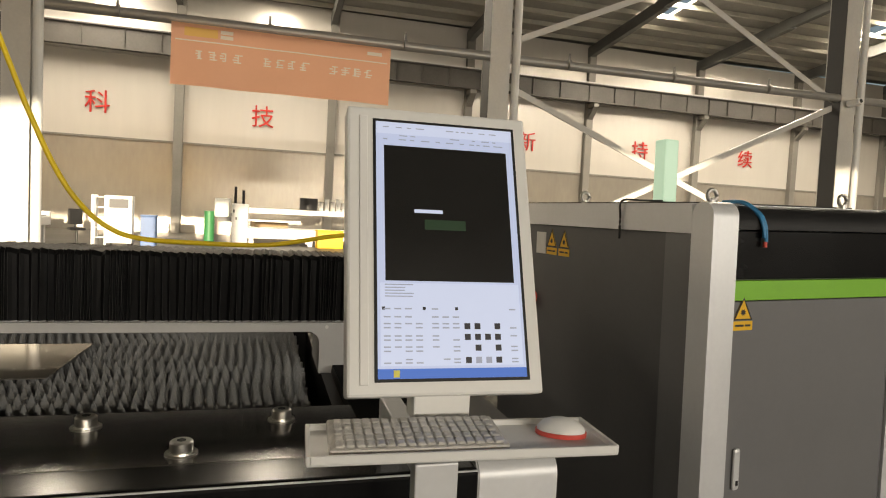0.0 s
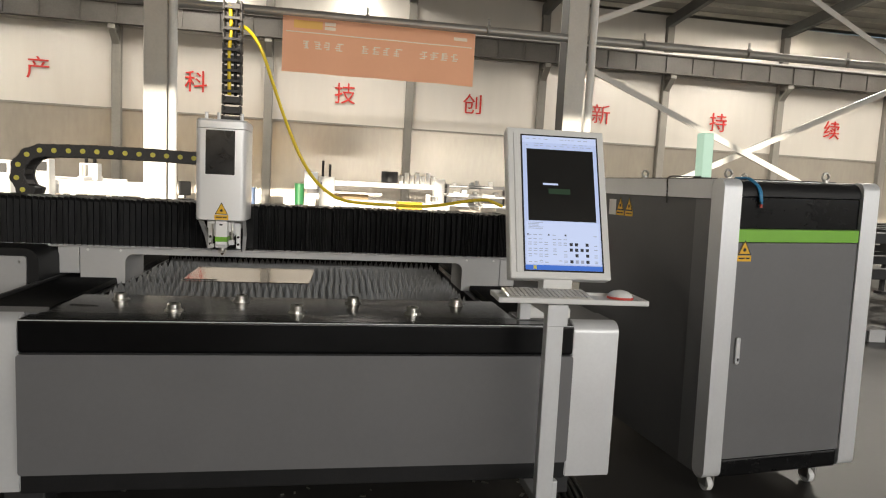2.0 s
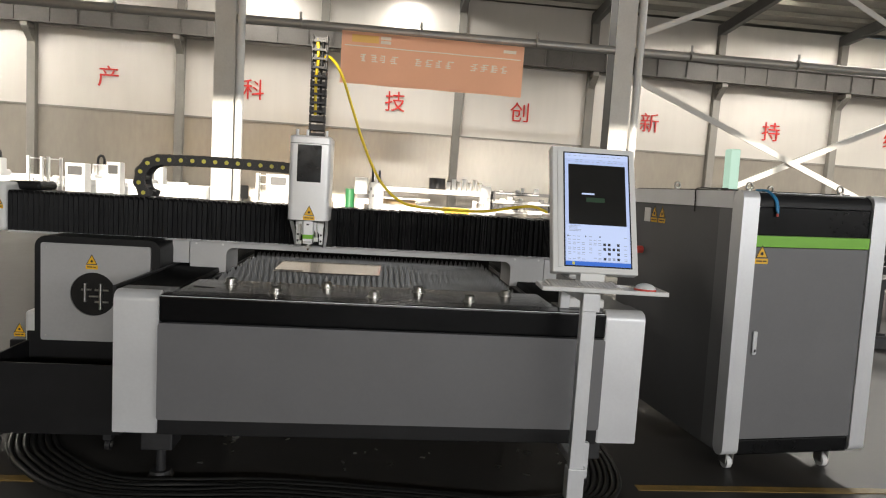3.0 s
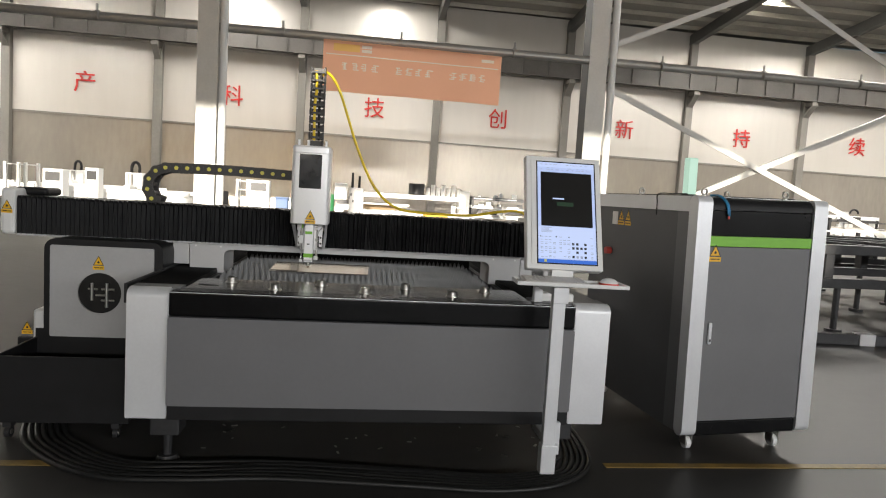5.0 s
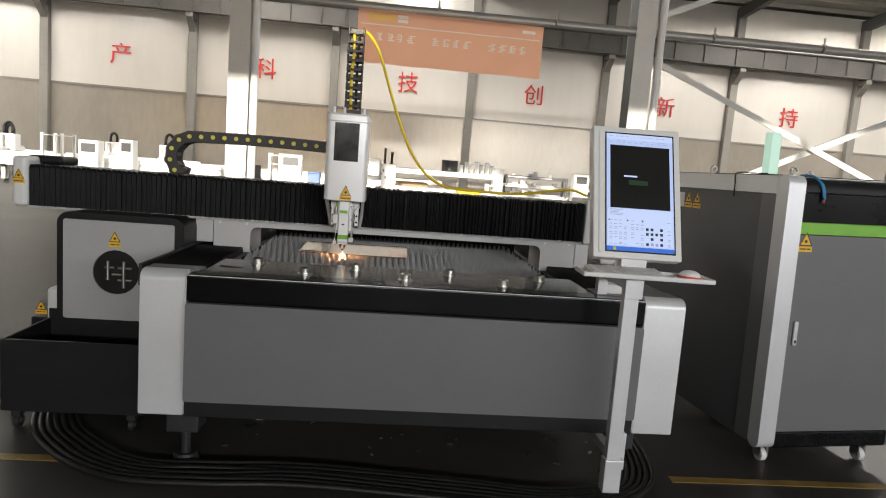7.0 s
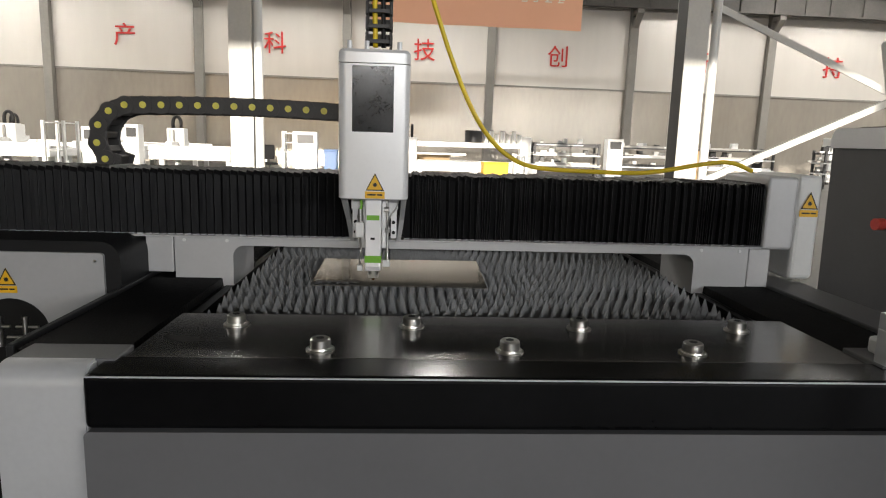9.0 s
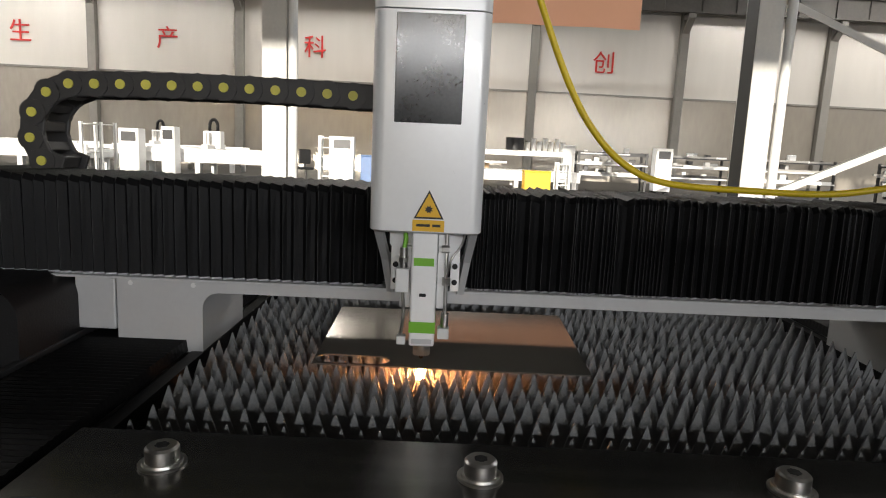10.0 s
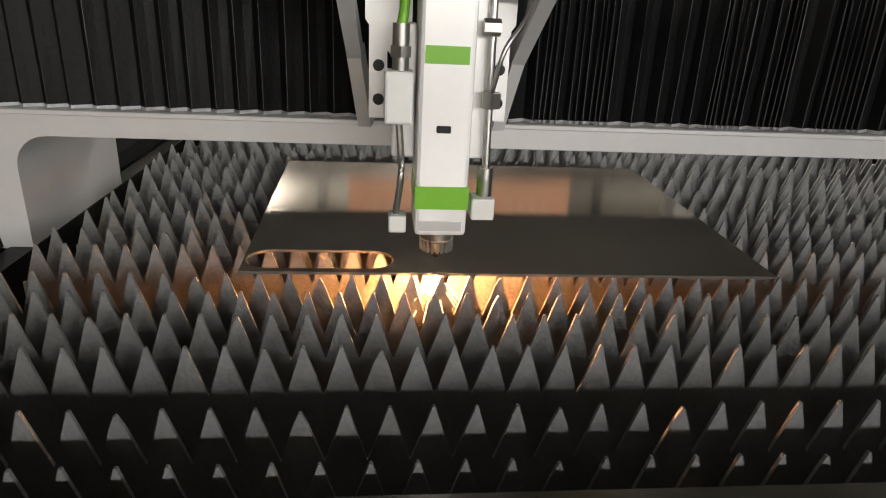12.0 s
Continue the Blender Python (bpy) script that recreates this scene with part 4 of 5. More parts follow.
def build_cabinet():
    """Tall power cabinet on castors; own x along its front, y into its depth."""
    c = thing("laser_cabinet", "tall dark grey cabinet with silver corners and green stripe on castors", "cabinet", pose(1.281, 1.785, 0, 0, -1.1, 5.0))
    W, D, Z0, Z1 = 0.855, 1.36, 0.115, 1.505
    # Sides take a darker grey than the door to hold their shade.
    shell = part("shell", boxed(0.012, W - 0.012, 0.03, D, Z0, 1.412, 0.004), SIDESHADE, c, "grey sheet metal sides coloured darker for shade")
    # rounded silver frames at both edges of the front
    for x0, x1 in ((0.0, 0.092), (W - 0.092, W)):
        bm = bmesh.new()
        prism(bm, rounded(0, 0.085, Z0, Z1, 0.042), x0, x1, Matrix(((0, 1, 0, 0), (1, 0, 0, 0), (0, 0, 1, 0), (0, 0, 0, 1))))
        bmesh.ops.recalc_face_normals(bm, faces=bm.faces[:])
        shade(part("corner_frame", bm, SILVER, c, "silver rounded corner frame"))
    bm = bmesh.new()
    prism(bm, rounded(0.086, D, 1.412, Z1 - 0.004, 0.05, corners=(0, 0, 1, 0)), 0.0, W, Matrix(((0, 1, 0, 0), (1, 0, 0, 0), (0, 0, 1, 0), (0, 0, 0, 1))))
    bmesh.ops.recalc_face_normals(bm, faces=bm.faces[:])
    shade(part("top_cover", bm, SILVER, c, "pale silver top cover"))
    part("side_strip", boxed(0.003, 0.0118, 0.086, 0.20, Z0 + 0.01, 1.411, 0.002, 1), GREY, c, "grey strip behind the corner frame")
    door = part("door", boxed(0.094, W - 0.094, 0.008, 0.03, 0.205, 1.219, 0.003), GREY, c, "plain dark grey door")
    hd = part("handle", boxed(0.122, 0.146, -0.004, 0.008, 0.66, 0.785, 0.008), SILVER, door, "chrome flush handle")
    part("keyhole", boxed(0.129, 0.139, -0.006, -0.004, 0.675, 0.69, 0.001, 1), BLACK, door)
    warning_sign(door, pose(0.132, 0.006, 1.135), 0.075)
    part("green_stripe", boxed(0.094, W - 0.094, 0.004, 0.03, 1.222, 1.28, 0.002), GREEN, c, "bright green stripe")
    part("visor", boxed(0.094, W - 0.094, 0.014, 0.03, 1.283, 1.425, 0.003), GLOSSBLACK, c, "gloss black window band")
    bm = bmesh.new()
    prism(bm, rounded(0.012, 0.16, 1.428, Z1 - 0.006, 0.06, corners=(0, 0, 0, 1)), 0.093, W - 0.093, Matrix(((0, 1, 0, 0), (1, 0, 0, 0), (0, 0, 1, 0), (0, 0, 0, 1))))
    bmesh.ops.recalc_face_normals(bm, faces=bm.faces[:])
    shade(part("top_edge", bm, BLACK, c, "black rounded top edge"))
    part("top_panel", boxed(0.094, W - 0.094, 0.162, D - 0.06, Z1 - 0.003, Z1 + 0.003, 0.001, 1), BLACK, c)
    part("kick_plate", boxed(0.094, W - 0.094, 0.012, 0.04, Z0, 0.202, 0.01), GLOSSBLACK, c)
    part("emergency_stop", rod(bmesh.new(), (0.008, 1.02, 1.10), (-0.03, 1.02, 1.10), 0.025, 16), REDRIM, c, "red stop knob")
    sm = Matrix.Rotation(radians(-90), 4, "Z")
    for y, w in ((0.80, 0.08), (0.895, 0.08)):
        warning_sign(shell, Matrix.Translation((0.011, y, 1.29)) @ sm, w)
    part("notice", boxed(0.009, 0.012, 0.945, 1.02, 1.29, 1.38), SIGNWHITE, shell, "small white notice")
    for x, y in ((0.12, 0.13), (W - 0.14, 0.13), (0.12, D - 0.15), (W - 0.14, D - 0.15)):
        drop = -0.0192 * x
        bm = rod(bmesh.new(), (x - 0.014, y, 0.036 + drop), (x + 0.014, y, 0.036 + drop), 0.036, 20)
        ca = part("castor", bm, WHITEP, c, "white castor wheel")
        bm = boxed(x - 0.024, x - 0.018, y - 0.03, y + 0.03, 0.03 + drop, 0.1)
        box(bm, x + 0.018, x + 0.024, y - 0.03, y + 0.03, 0.03 + drop, 0.1)
        box(bm, x - 0.03, x + 0.03, y - 0.04, y + 0.04, 0.1, 0.116)
        part("fork", bm, BOLT, ca)
    for x, y in ((0.1, 0.8), (0.14, 0.16), (W - 0.2, 0.12), (W - 0.1, 0.8)):
        bm = bmesh.new()
        pts = [(x + 0.018 * math.cos(a), y, Z1 + 0.024 + 0.018 * math.sin(a)) for a in [k * math.pi / 8 for k in range(17)]]
        tube(bm, pts, 0.006, 8)
        rod(bm, (x, y, Z1 - 0.004), (x, y, Z1 + 0.01), 0.012, 10)
        part("lifting_eye", bm, BOLT, c, "steel lifting eye")
    lamp = part("tower_lamp", boxed(0.309, 0.373, 0.588, 0.652, Z1 + 0.01, 1.755, 0.007, 2), LAMPGREEN, c, "pale green glowing square signal lamp")
    part("lamp_base", rod(bmesh.new(), (0.341, 0.62, Z1), (0.341, 0.62, Z1 + 0.012), 0.052, 24), BLACK, lamp)
    tag = bmesh.new()
    for k, dx in enumerate((0.0, 0.009)):
        tube(tag, smooth_path([(0.165 + dx, 0.14, Z1 + 0.004), (0.175 + dx, 0.075, Z1 + 0.003), (0.182 + dx, 0.02, Z1 - 0.03), (0.188 + dx, 0.004, 1.44), (0.192 + dx, 0.002, 1.405 - 0.012 * k)]), 0.0055, 8)
    part("cable_tag", tag, BLUETAPE, c, "blue ribbon hanging over the cabinet edge")
    part("tag_end", rod(bmesh.new(), (0.1965, 0.002, 1.394), (0.1975, 0.002, 1.378), 0.006, 10), REDRIM, c)
    part("lamp_wire", tube(bmesh.new(), smooth_path([(0.32, 0.6, Z1 + 0.015), (0.15, 0.5, Z1 + 0.01), (0.0, 0.42, Z1 + 0.004), (-0.006, 0.42, 1.45), (-0.006, 0.42, 1.38)]), 0.004, 6), BLACK, c)
    return c


def build_tube_unit():
    u = thing("tube_cutting_unit", "grey housing with a round chuck opening beside the machine", "machine housing", pose(0, 0, 0))
    bm = bmesh.new()
    o = rounded(-2.372, -1.728, 0.45, 1.045, 0.06)
    prism(bm, o, 2.285, 2.9)
    shade(part("housing", bm, BLACK, u, "black rounded housing"))
    panel = rounded(-2.335, -1.775, 0.485, 1.01, 0.012)
    hole = [(-2.068 + 0.118 * math.cos(a), 0.742 + 0.118 * math.sin(a)) for a in [k * math.pi / 20 for k in range(40)]]
    bm = bmesh.new()
    edges = []
    for loop in (panel, hole):
        vs = [bm.verts.new((x, 2.272, z)) for x, z in loop]
        edges += [bm.edges.new((vs[i], vs[(i + 1) % len(vs)])) for i in range(len(vs))]
    bmesh.ops.triangle_fill(bm, edges=edges, use_beauty=True)
    ret = bmesh.ops.extrude_face_region(bm, geom=bm.faces[:])
    bmesh.ops.translate(bm, vec=(0, 0.012, 0), verts=[v for v in ret["geom"] if isinstance(v, bmesh.types.BMVert)])
    bmesh.ops.recalc_face_normals(bm, faces=bm.faces[:])
    pn = part("front_panel", bm, GREYMID, u, "mid grey front panel with round hole")
    part("chuck", rod(bmesh.new(), (-2.068, 2.280, 0.742), (-2.068, 2.2845, 0.742), 0.117, 40), HOLE, u)
    for x, z0, z1 in ((-2.11, 0.70, 0.80), (-2.03, 0.66, 0.80)):
        part("jaw", rod(bmesh.new(), (x, 2.275, z0), (x, 2.275, z1), 0.009, 12), BOLT, u, "bright steel chuck roller")
    for z, x0, x1 in ((0.765, -2.13, -2.08), (0.765, -2.06, -1.99), (0.70, -2.06, -1.99), (0.73, -2.09, -2.04)):
        part("jaw", rod(bmesh.new(), (x0, 2.277, z), (x1, 2.277, z), 0.006, 12), BOLT, u)
    warning_sign(u, pose(-2.075, 2.271, 0.878), 0.062)
    for x in (-2.31, -1.8):
        for z in (0.51, 0.985):
            part("screw", rod(bmesh.new(), (x, 2.269, z), (x, 2.272, z), 0.005, 8), BOLT, pn)
    part("stand", boxed(-2.33, -1.80, 2.4, 4.2, 0.0, 0.45, 0.005), BLACK, u)
    part("rear_housing", boxed(-2.36, -1.76, 2.9, 4.2, 0.45, 0.95, 0.02), GREYMID, u)
    bm = boxed(-2.51, -2.44, 2.45, 2.9, 0.3, 0.60, 0.02, 3)
    part("side_cover", bm, WHITEMETAL, u, "white rounded side cover")
    part("side_base", boxed(-2.62, -2.34, 2.5, 4.0, 0.0, 0.42, 0.01), BLACK, u)
    warning_sign(u, pose(-2.56, 2.495, 0.44), 0.06)
    # dust drawer on castors
    b = thing("scrap_bin", "black open sheet metal scrap bin on small castors", "bin", pose(-2.457, 1.935, 0))
    W, D, z0, z1 = 0.672, 0.45, 0.10, 0.455
    part("wall", boxed(0, W, 0, 0.012, z0, z1, 0.002, 1), BLACK, b)
    part("wall", boxed(0, W, D - 0.012, D, z0, z1 + 0.05, 0.002, 1), BLACK, b)
    part("wall", boxed(0, 0.012, 0.012, D - 0.012, z0, z1, 0.002, 1), BLACK, b)
    part("wall", boxed(W - 0.012, W, 0.012, D - 0.012, z0, z1, 0.002, 1), BLACK, b)
    part("bottom", boxed(0.012, W - 0.012, 0.012, D - 0.012, z0, z0 + 0.012), BLACK, b)
    for x in (0.05, W - 0.08):
        for y in (0.06, D - 0.06):
            bm = rod(bmesh.new(), (x - 0.012, y, 0.03), (x + 0.012, y, 0.03), 0.03, 16)
            box(bm, x - 0.02, x + 0.02, y - 0.025, y + 0.025, 0.06, 0.1)
            ca = part("castor", bm, DARKSTEEL, b)
            part("hub", rod(bmesh.new(), (x - 0.015, y, 0.03), (x + 0.015, y, 0.03), 0.014, 12), BOLT, ca)


def build_cables():
    rr = random.Random(3)
    for k in range(7):
        o = (k - 3) * 0.03
        pts = [(-2.30 + o * 0.5, 2.55, 0.25), (-2.29 + o, 2.12 + o * 0.3, 0.02), (-2.02 + o, 1.76 + o * 0.6, 0.014), (-1.72 + o * 0.5, 1.57 + o * 0.9, 0.014), (-1.38, 1.555 + o + rr.uniform(-0.02, 0.02), 0.014), (-0.95, 1.555 + o + rr.uniform(-0.02, 0.02), 0.014),
               (-0.30, 1.475 + o * 0.9 + rr.uniform(-0.02, 0.02), 0.014), (0.12, 1.42 + o * 0.9, 0.014), (0.42 - o * 0.3, 1.48 + o * 0.8, 0.014), (0.575 - o, 1.63 + o * 0.2, 0.014), (0.66 - o, 1.95, 0.014), (0.66 - o, 2.4, 0.014), (0.62 - o, 3.0, 0.014)]
        ob = part("power_cable", tube(bmesh.new(), smooth_path(pts, 8), 0.0135, 8), CABLEB)
        tagged(ob, "thick black power cable lying in a loop on the floor", "cable", "cable bundle")
    pts = [(-4.5, 2.9, 0.012), (-3.4, 2.5, 0.012), (-2.9, 2.62, 0.012), (-2.55, 2.75, 0.02)]
    tagged(part("power_cable", tube(bmesh.new(), smooth_path(pts, 8), 0.012, 8), CABLEB), "black cable lying on the floor beside the machine", "cable")
    for k in range(26):
        x, y = rr.uniform(-1.4, 0.5), rr.uniform(1.55, 2.3)
        s = rr.uniform(0.006, 0.018)
        ob = part("metal_scrap", boxed(-s, s, -s * 0.4, s * 0.4, 0, 0.003), BOLT, None, "", pose(x, y, 0.001, 0, 0, rr.uniform(0, 180)))
        tagged(ob, "small bright metal offcut on the floor", "scrap", "floor offcuts")


# ---- the far side of the hall ----
def router(name, x, y, rz, length, depth, height, label):
    """White gantry router: bed, four legs, bridge on two uprights, spindle box."""
    r = thing(name, label, "machine", pose(x, y, 0, 0, 0, rz), "machines across the hall")
    part("bed", boxed(-length / 2, length / 2, -depth / 2, depth / 2, 0.6, 0.85, 0.02), WHITEMETAL, r)
    for sx in (-1, 1):
        for sy in (-1, 1):
            part("leg", boxed(sx * length * 0.46 - 0.07, sx * length * 0.46 + 0.07, sy * depth * 0.42 - 0.07, sy * depth * 0.42 + 0.07, 0, 0.6, 0.008), WHITEMETAL, r)
        part("upright", boxed(sx * length * 0.46 - 0.1, sx * length * 0.46 + 0.1, -0.2, 0.2, 0.85, height, 0.02), WHITEMETAL, r)
    part("bridge", boxed(-length * 0.46 + 0.1, length * 0.46 - 0.1, -0.14, 0.14, height - 0.32, height, 0.02), WHITEMETAL, r)
    part("spindle", boxed(-0.16, 0.16, -0.34, -0.14, height - 0.75, height + 0.2, 0.02), GREYMID, r)
    part("table_top", boxed(-length / 2 + 0.1, length / 2 - 0.1, -depth / 2 + 0.1, depth / 2 - 0.1, 0.854, 0.9), PIPE, r)
    bm = bmesh.new()
    pts = [(length * 0.2 + 0.25 * math.cos(a), 0.1, height + 0.12 + 0.22 * math.sin(a)) for a in [k * math.pi / 10 for k in range(11)]]
    tube(bm, pts, 0.05, 8)
    part("hose_loop", bm, BLACK, r)
    return r


def control_box(x, y, rz, label, w=0.9, d=0.6, h=1.75, mat=None):
    r = thing("control_cabinet", label, "cabinet", pose(x, y, 0, 0, 0, rz), "cabinets across the hall")
    part("body", boxed(-w / 2, w / 2, -d / 2, d / 2, 0.1, h, 0.02), mat or WHITEMETAL, r)
    part("display", boxed(-w * 0.36, w * 0.36, -d / 2 - 0.012, -d / 2 - 0.002, h - 0.38, h - 0.1), DARKSTEEL, r)
    part("door", boxed(-w * 0.42, w * 0.42, -d / 2 - 0.015, -d / 2 - 0.002, 0.16, h - 0.45, 0.004), mat or WHITEMETAL, r)
    for sx in (-1, 1):
        for sy in (-1, 1):
            part("foot", boxed(sx * w * 0.4 - 0.05, sx * w * 0.4 + 0.05, sy * d * 0.35 - 0.05, sy * d * 0.35 + 0.05, 0, 0.1), BLACK, r)


def rack(x, y, rz, w, d, h, shelves, label, mat):
    r = thing("storage_rack", label, "rack", pose(x, y, 0, 0, 0, rz), "racks across the hall")
    for sx in (-1, 1):
        for sy in (-1, 1):
            part("upright", boxed(sx * w / 2 - 0.04, sx * w / 2 + 0.04, sy * d / 2 - 0.04, sy * d / 2 + 0.04, 0, h), mat, r)
    for k in range(shelves):
        z = h * (k + 1) / shelves - 0.05
        part("shelf", boxed(-w / 2, w / 2, -d / 2, d / 2, z - 0.03, z), mat, r)
    return r


def crate(name, x, y, w, d, h, mat, label, category, z=0.0):
    ob = part(name, boxed(-w / 2, w / 2, -d / 2, d / 2, 0, h, 0.02), mat, None, "", pose(x, y, z, 0, 0, (x * 37) % 12))
    part("lid", boxed(-w / 2 - 0.015, w / 2 + 0.015, -d / 2 - 0.015, d / 2 + 0.015, h, h + 0.05, 0.01), mat, ob)
    return tagged(ob, label, category)


def drum(x, y, r, h, mat, label):
    bm = rod(bmesh.new(), (0, 0, 0), (0, 0, h), r, 28)
    for z in (0.02, h * 0.33, h * 0.66, h - 0.03):
        rod(bm, (0, 0, z), (0, 0, z + 0.03), r + 0.015, 28)
    return tagged(shade(part("drum", bm, mat, None, "", pose(x, y, 0))), label, "drum")


def beam_router(x, y):
    """White router with a low bridge on two columns, tool posts and stock lying on the bridge."""
    r = thing("router_machine", "white router with low bridge and tool posts in sunlight", "machine", pose(x, y, 0), "machines across the hall")
    part("bed", boxed(-0.6, 4.1, -0.8, 1.1, 0.25, 0.62, 0.02), WHITEMETAL, r)
    for px in (-0.4, 1.75, 3.9):
        for py in (-0.6, 0.9):
            part("leg", boxed(px - 0.08, px + 0.08, py - 0.08, py + 0.08, 0, 0.25), WHITEMETAL, r)
    part("column", boxed(-1.12, -0.52, -0.3, 0.3, 0.0, 1.5, 0.03), GREYMID, r, "pale grey machine column")
    part("column", boxed(3.52, 3.95, -0.25, 0.25, 0.0, 1.63, 0.03), WHITEMETAL, r)
    part("bridge", boxed(-0.52, 3.52, -0.14, 0.14, 1.17, 1.37, 0.02), WHITEMETAL, r)
    part("lower_rail", boxed(-0.52, 1.4, -0.2, -0.1, 0.86, 0.93, 0.01), WHITEMETAL, r)
    part("tool_box", boxed(-1.72, -1.2, -0.3, 0.2, 0.98, 1.67, 0.03), WHITEMETAL, r, "white electrics box")
    part("box_bracket", boxed(-1.6, -1.12, -0.1, 0.1, 0.80, 0.98), DARKSTEEL, r)
    for px, z1 in ((-1.0, 2.13), (-0.72, 2.0)):
        part("tool_post", rod(bmesh.new(), (px, -0.1, 1.5), (px, -0.1, z1), 0.05, 12), BLACK, r, "black tool post")
    for k in range(4):
        part("fitting", boxed(-1.25 + 0.09 * k, -1.19 + 0.09 * k, -0.36, -0.3, 0.9 + 0.13 * (k % 3), 1.0 + 0.14 * (k % 3)), DARKSTEEL, r)
    part("dust_pot", rod(bmesh.new(), (1.69, 0, 1.37), (1.69, 0, 1.83), 0.34, 28), DARKSTEEL, r, "dark steel pot standing on the bridge")
    for k in range(7):
        px = 2.16 + 0.22 * k
        part("spool", rod(bmesh.new(), (px, -0.1, 1.37), (px, -0.1, 1.70 + 0.12 * (k % 2)), 0.085, 14), WHITEMETAL, r)
        part("spool_cap", rod(bmesh.new(), (px, -0.1, 1.70 + 0.12 * (k % 2)), (px, -0.1, 1.725 + 0.12 * (k % 2)), 0.10, 14), DARKSTEEL if k % 3 == 0 else PIPE, r)


def flat_router(x, y, rz, length, label, hose=0.0):
    """White bed on legs with side rails and a narrow spindle tower carrying a hose loop."""
    r = thing("router_machine", label, "machine", pose(x, y, 0, 0, 0, rz), "machines across the hall")
    h = length / 2
    part("bed", boxed(-h, h, -0.9, 0.9, 0.55, 0.82, 0.02), WHITEMETAL, r)
    part("table_top", boxed(-h + 0.1, h - 0.1, -0.8, 0.8, 0.824, 0.86), PIPE, r)
    for sy in (-0.86, 0.86):
        part("side_rail", boxed(-h, h, sy - 0.06, sy + 0.06, 0.824, 0.98, 0.01), WHITEMETAL, r)
    for sx in (-1, 0, 1):
        for sy in (-0.7, 0.7):
            part("leg", boxed(sx * (h - 0.2) - 0.08, sx * (h - 0.2) + 0.08, sy - 0.08, sy + 0.08, 0, 0.55), WHITEMETAL, r)
    part("spindle_tower", boxed(hose - 0.28, hose + 0.28, -0.2, 0.2, 0.98, 1.55, 0.03), WHITEMETAL, r)
    part("spindle", rod(bmesh.new(), (hose - 0.08, -0.28, 1.0), (hose - 0.08, -0.28, 1.5), 0.08, 14), PIPE, r)
    part("cross_beam", boxed(hose - 0.1, hose + 0.1, -0.84, 0.84, 0.985, 1.12, 0.02), WHITEMETAL, r)
    pts = [(hose + 0.13 * math.cos(a), 0, 1.72 + 0.2 * math.sin(a)) for a in [k * math.pi / 10 for k in range(11)]]
    pts = [(hose + 0.13, 0, 1.55)] + pts + [(hose - 0.13, 0, 1.55)]
    part("hose_loop", tube(bmesh.new(), pts, 0.055, 8), BLACK, r, "black dust hose loop")


def parts_bench(x, y, rz, w, rr):
    """Open steel bench with two levels of slender rails and small machine parts."""
    r = thing("parts_bench", "dark steel bench stacked with slender rails and parts", "bench", pose(x, y, 0, 0, 0, rz), "benches across the hall")
    for sx in (-1, 1):
        for sy in (-0.4, 0.4):
            part("upright", boxed(sx * (w / 2 - 0.05) - 0.04, sx * (w / 2 - 0.05) + 0.04, sy - 0.04, sy + 0.04, 0, 1.45), DARKSTEEL, r)
    for z in (0.55, 0.95, 1.3):
        part("shelf", boxed(-w / 2, w / 2, -0.45, 0.45, z, z + 0.05), WHITEMETAL if z < 1 else DARKSTEEL, r)
        for k in range(4):
            l = rr.uniform(0.3, 0.48) * w
            cx = rr.uniform(-0.2, 0.2) * w
            cy, t = -0.36 + 0.22 * k, rr.uniform(0.04, 0.09)
            part("rail", boxed(cx - l, cx + l, cy - t / 2, cy + t / 2, z + 0.05, z + 0.05 + t), rr.choice((DARKSTEEL, WHITEMETAL, PIPE)), r)
        for k in range(5):
            cx, q = rr.uniform(-0.42, 0.42) * w, rr.uniform(0.06, 0.14)
            part("machine_part", boxed(cx - q, cx + q, 0.40 - q, 0.44, z + 0.05, z + 0.1 + rr.uniform(0.08, 0.24), 0.01, 1), rr.choice((DARKSTEEL, GREYMID, WHITEMETAL)), r)


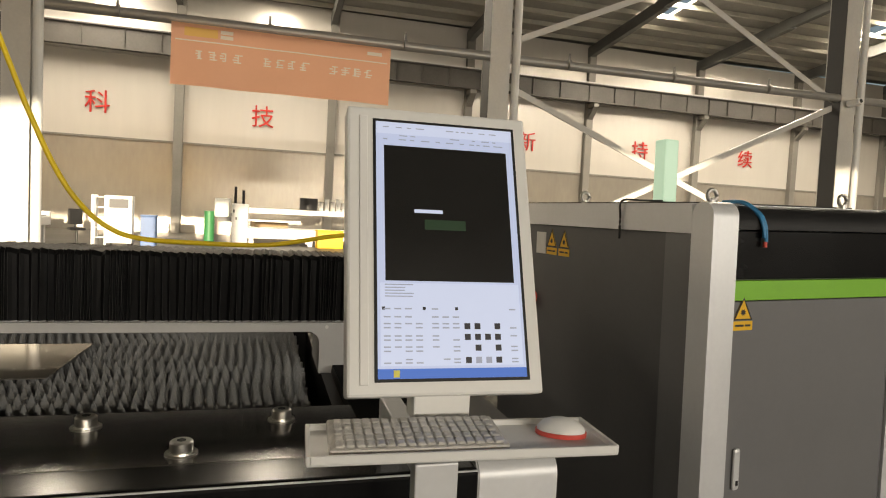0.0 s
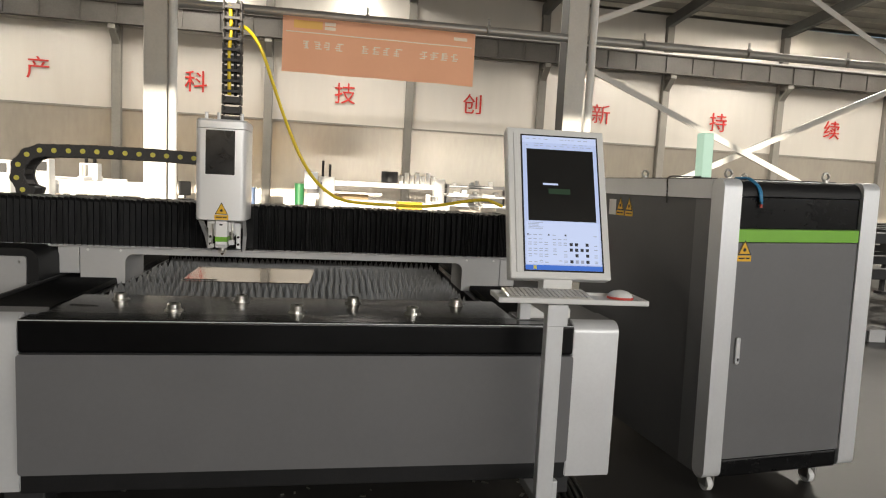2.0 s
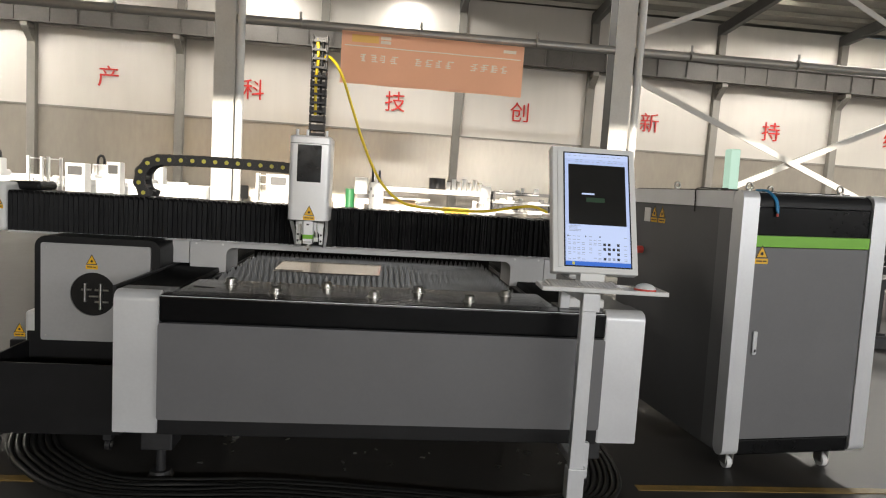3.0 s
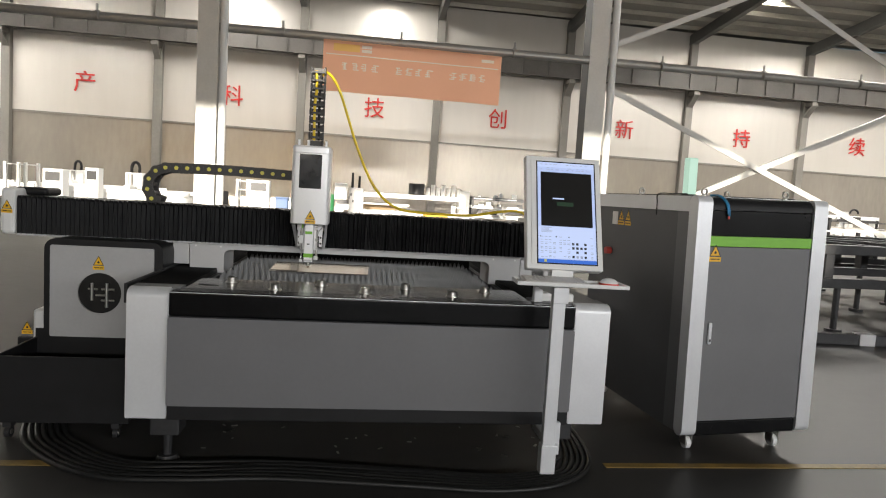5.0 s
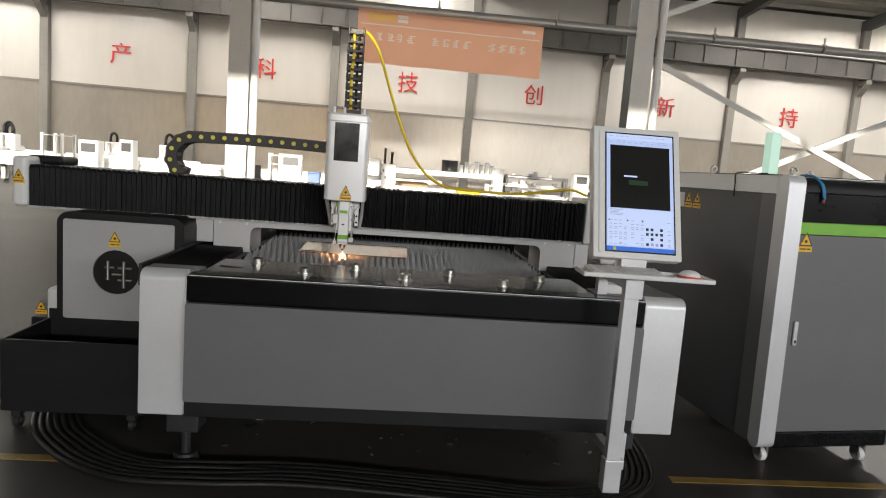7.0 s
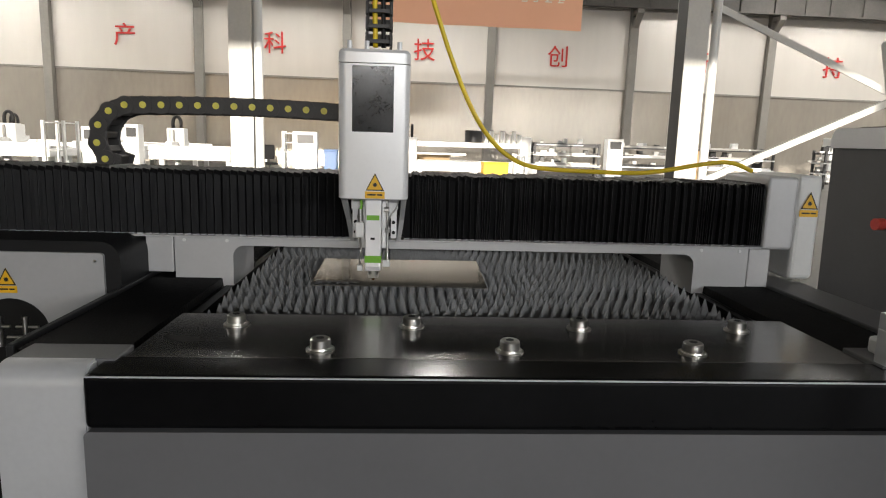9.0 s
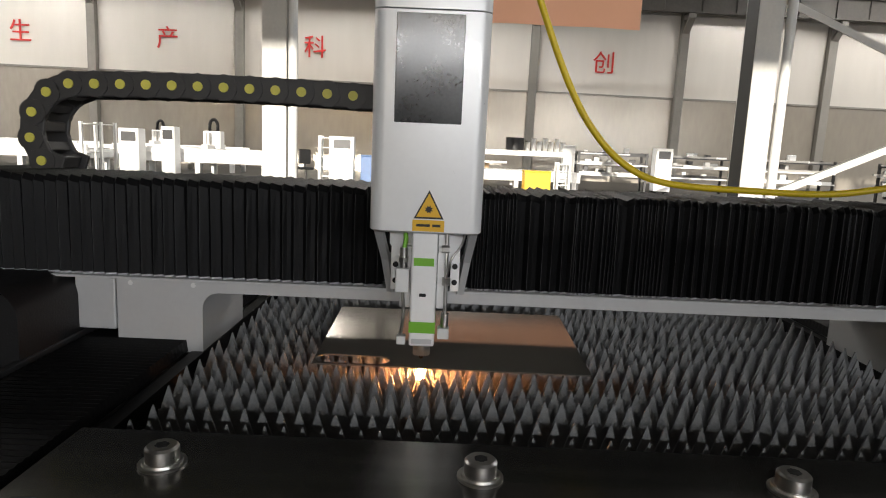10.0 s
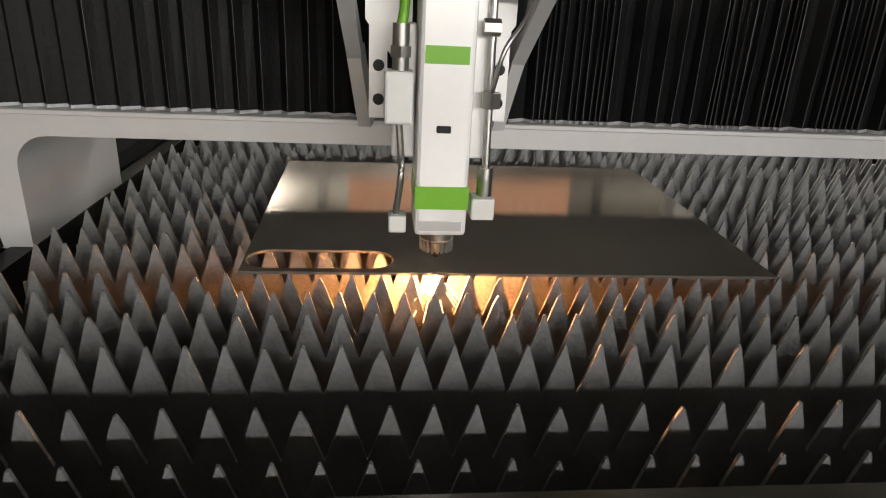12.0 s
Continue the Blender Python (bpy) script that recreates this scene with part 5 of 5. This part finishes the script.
def build_far_side():
    lab = "white painted gantry router machine standing in sunlight"
    flab = "white flat bed router with hose loop standing in sunlight"
    beam_router(0.0, 25.5)
    flat_router(-8.7, 22.0, 0, 4.6, flab, 0.25)
    flat_router(-14.0, 21.5, 2, 4.2, flab, 0.5)
    router("router_machine", -19.2, 19.5, -3, 4.6, 2.2, 1.6, lab)
    flat_router(-11.5, 27.0, 0, 4.8, flab, -0.9)
    flat_router(-17.0, 26.0, 3, 4.4, flab, 1.0)
    for x, y, l, h in ((-25.5, 24.0, 4.4, 1.8), (-23.0, 18.0, 3.4, 1.5), (23.5, 28.0, 4.5, 1.6)):
        router("router_machine", x, y, (x * 13) % 9 - 4, l, 1.8, h, lab)
    for x, y in ((-22.4, 25.0), (17.8, 27.6)):
        control_box(x, y, (x * 7) % 11 - 5, "pale machine cabinet standing among the routers", 0.75, 0.6, 1.6 + (x * 3) % 0.5)
    control_box(-10.43, 20.6, 2, "white control cabinet with dark display among machines", 0.6, 0.5, 1.52)
    control_box(-9.3, 20.7, -2, "narrow white control cabinet beside the router bed", 0.42, 0.4, 1.62)
    control_box(-4.25, 22.0, 4, "white control cabinet with dark display in the aisle", 0.74, 0.6, 1.56)
    rack(-4.85, 22.3, 0, 0.36, 0.4, 1.56, 5, "white tubular ladder rack in the aisle", WHITEMETAL)
    rack(-11.45, 20.6, 0, 0.6, 0.8, 1.66, 2, "white welded frame stand beside the machines", WHITEMETAL)
    crate("parts_box", -3.45, 22.2, 0.45, 0.5, 0.95, DRUMB, "blue metal parts box in the aisle", "box")
    st = thing("work_stool", "red topped work stool on a steel post", "stool", pose(-6.85, 22.0, 0))
    shade(part("seat", rod(bmesh.new(), (0, 0, 0.62), (0, 0, 0.72), 0.17, 20), REDRIM, st))
    part("post", rod(bmesh.new(), (0, 0, 0.03), (0, 0, 0.62), 0.035, 10), DARKSTEEL, st)
    part("base", rod(bmesh.new(), (0, 0, 0), (0, 0, 0.03), 0.2, 20), DARKSTEEL, st)
    ch = thing("office_chair", "black office chair standing in the aisle", "chair", pose(-5.45, 22.0, 0, 0, 0, 25))
    part("seat", boxed(-0.22, 0.22, -0.22, 0.22, 0.45, 0.53, 0.03), BLACK, ch)
    part("backrest", boxed(-0.2, 0.2, 0.18, 0.24, 0.62, 1.1, 0.04), BLACK, ch)
    part("back_bar", boxed(-0.03, 0.03, 0.19, 0.22, 0.5, 0.64), DARKSTEEL, ch)
    part("post", rod(bmesh.new(), (0, 0, 0.06), (0, 0, 0.45), 0.03, 10), DARKSTEEL, ch)
    for k in range(5):
        a = k * 2 * math.pi / 5
        part("leg", bar(bmesh.new(), (0, 0, 0.05), (0.28 * math.cos(a), 0.28 * math.sin(a), 0.03), 0.04, 0.04), DARKSTEEL, ch)
    rack(3.34, 24.3, 0, 0.42, 0.5, 1.0, 4, "white tube rack with shelves", WHITEMETAL)
    crate("tool_box", 2.4, 24.2, 0.95, 0.5, 0.62, TOOLY, "yellow metal tool box standing before the router", "tool box")
    crate("carton", 0.3, 31.2, 1.5, 0.9, 0.7, CARDBOARD, "brown cardboard carton by the wall", "carton")
    drum(-1.9, 25.3, 0.18, 1.18, DRUMG, "slim green steel drum beside the router")
    rr = random.Random(8)
    for i, (x, y, w) in enumerate(((5.35, 25.5, 2.6), (8.6, 26.0, 2.8), (12.2, 25.5, 3.0), (16.2, 24.0, 2.8), (14.5, 19.5, 2.8), (20.5, 23.5, 3.2))):
        parts_bench(x, y, 3 * (i % 3) - 3, w, rr)
    control_box(7.0, 24.6, 0, "small white cabinet with a dark window among the benches", 0.6, 0.5, 1.65)
    crate("carton", 10.3, 25.2, 0.8, 0.7, 1.25, CARDBOARD, "brown cardboard carton among the benches", "carton")
    # dark steel machine frames to the right of the cabinet
    for x, y, rz in ((7.2, 6.6, 4), (8.4, 9.0, 0), (12.6, 7.4, -2)):
        f = thing("machine_bed", "unfinished dark steel machine bed frame on levelling feet", "machine frame", pose(x, y, 0, 0, 0, rz), "frames beside the cabinet")
        for z0, z1 in ((0.98, 1.1), (0.56, 0.68)):
            for sy in (-0.8, 0.8):
                part("rail", boxed(-2.2, 2.2, sy - 0.07, sy + 0.07, z0, z1, 0.008), DARKSTEEL, f)
        for k in range(5):
            xx = -2.1 + k * 1.05
            part("cross_bar", boxed(xx - 0.06, xx + 0.06, -0.73, 0.73, 0.98, 1.09), DARKSTEEL, f)
            for sy in (-0.8, 0.8):
                part("leg", boxed(xx - 0.06, xx + 0.06, sy - 0.06, sy + 0.06, 0.68, 0.98), DARKSTEEL, f)
        for xx in (-1.9, 0, 1.9):
            for sy in (-0.8, 0.8):
                bm = rod(bmesh.new(), (xx, sy, 0), (xx, sy, 0.04), 0.1, 20)
                rod(bm, (xx, sy, 0.04), (xx, sy, 0.56), 0.04, 12)
                part("levelling_foot", bm, DARKSTEEL, f)
    fl = thing("floor_rail", "dark steel rail lying on the floor with a white joint", "rail", pose(5.2, 4.95, 0, 0, 0, -6))
    part("beam", boxed(-1.2, 2.6, -0.06, 0.06, 0, 0.12, 0.005), DARKSTEEL, fl)
    part("joint", boxed(-0.12, 0.06, -0.075, 0.075, 0, 0.135, 0.005), GANTRYGREY, fl)


# ---- build ----
build_hall()
build_banner()
cutter = build_cutter()
head, torch, spark, trail, upright = build_head()
build_sheet()
build_console()
build_cabinet()
build_tube_unit()
build_cables()
build_far_side()


def motions():
    # the carriage along the beam
    xs = [(0.0, -0.955), (1.5, -0.955), (2.5, -0.949), (3.5, -0.952), (4.6, -0.92), (5.5, -0.896), (6.0, -0.891), (6.5, -0.898), (7.0, -0.901), (8.0, -0.925), (9.0, -0.928), (9.5, -0.915), (10.0, -0.905), (10.5, -0.916), (11.0, -0.917), (11.5, -0.923), (12.0, -0.927)]
    walk(head, [(t, pose(x, 2.325, 0)) for t, x in xs])
    # the torch goes down to the sheet
    lift = [(0.0, 0.114), (3.7, 0.110), (4.4, 0.07), (5.2, 0.008), (7.0, 0.006), (12.0, 0.0)]
    walk(torch, [(t, pose(0, 0, z)) for t, z in lift])
    walk(upright, [(t, pose(0, 0, z * 0.9)) for t, z in lift])
    # the jet shows only while the beam burns
    on = [(0.0, 0), (6.8, 0), (6.9, 1), (7.1, 1), (7.2, 0), (8.6, 0), (8.7, 1), (8.9, 1), (8.97, 0), (9.33, 0), (9.4, 1), (12.0, 1)]
    walk(spark, [(t, pose(0, 0, 0 if k else 0.12)) for t, k in on])
    walk(trail, [(t, pose(0, 0, 0) if k else pose(0, 0.05, 0.42)) for t, k in on])


motions()
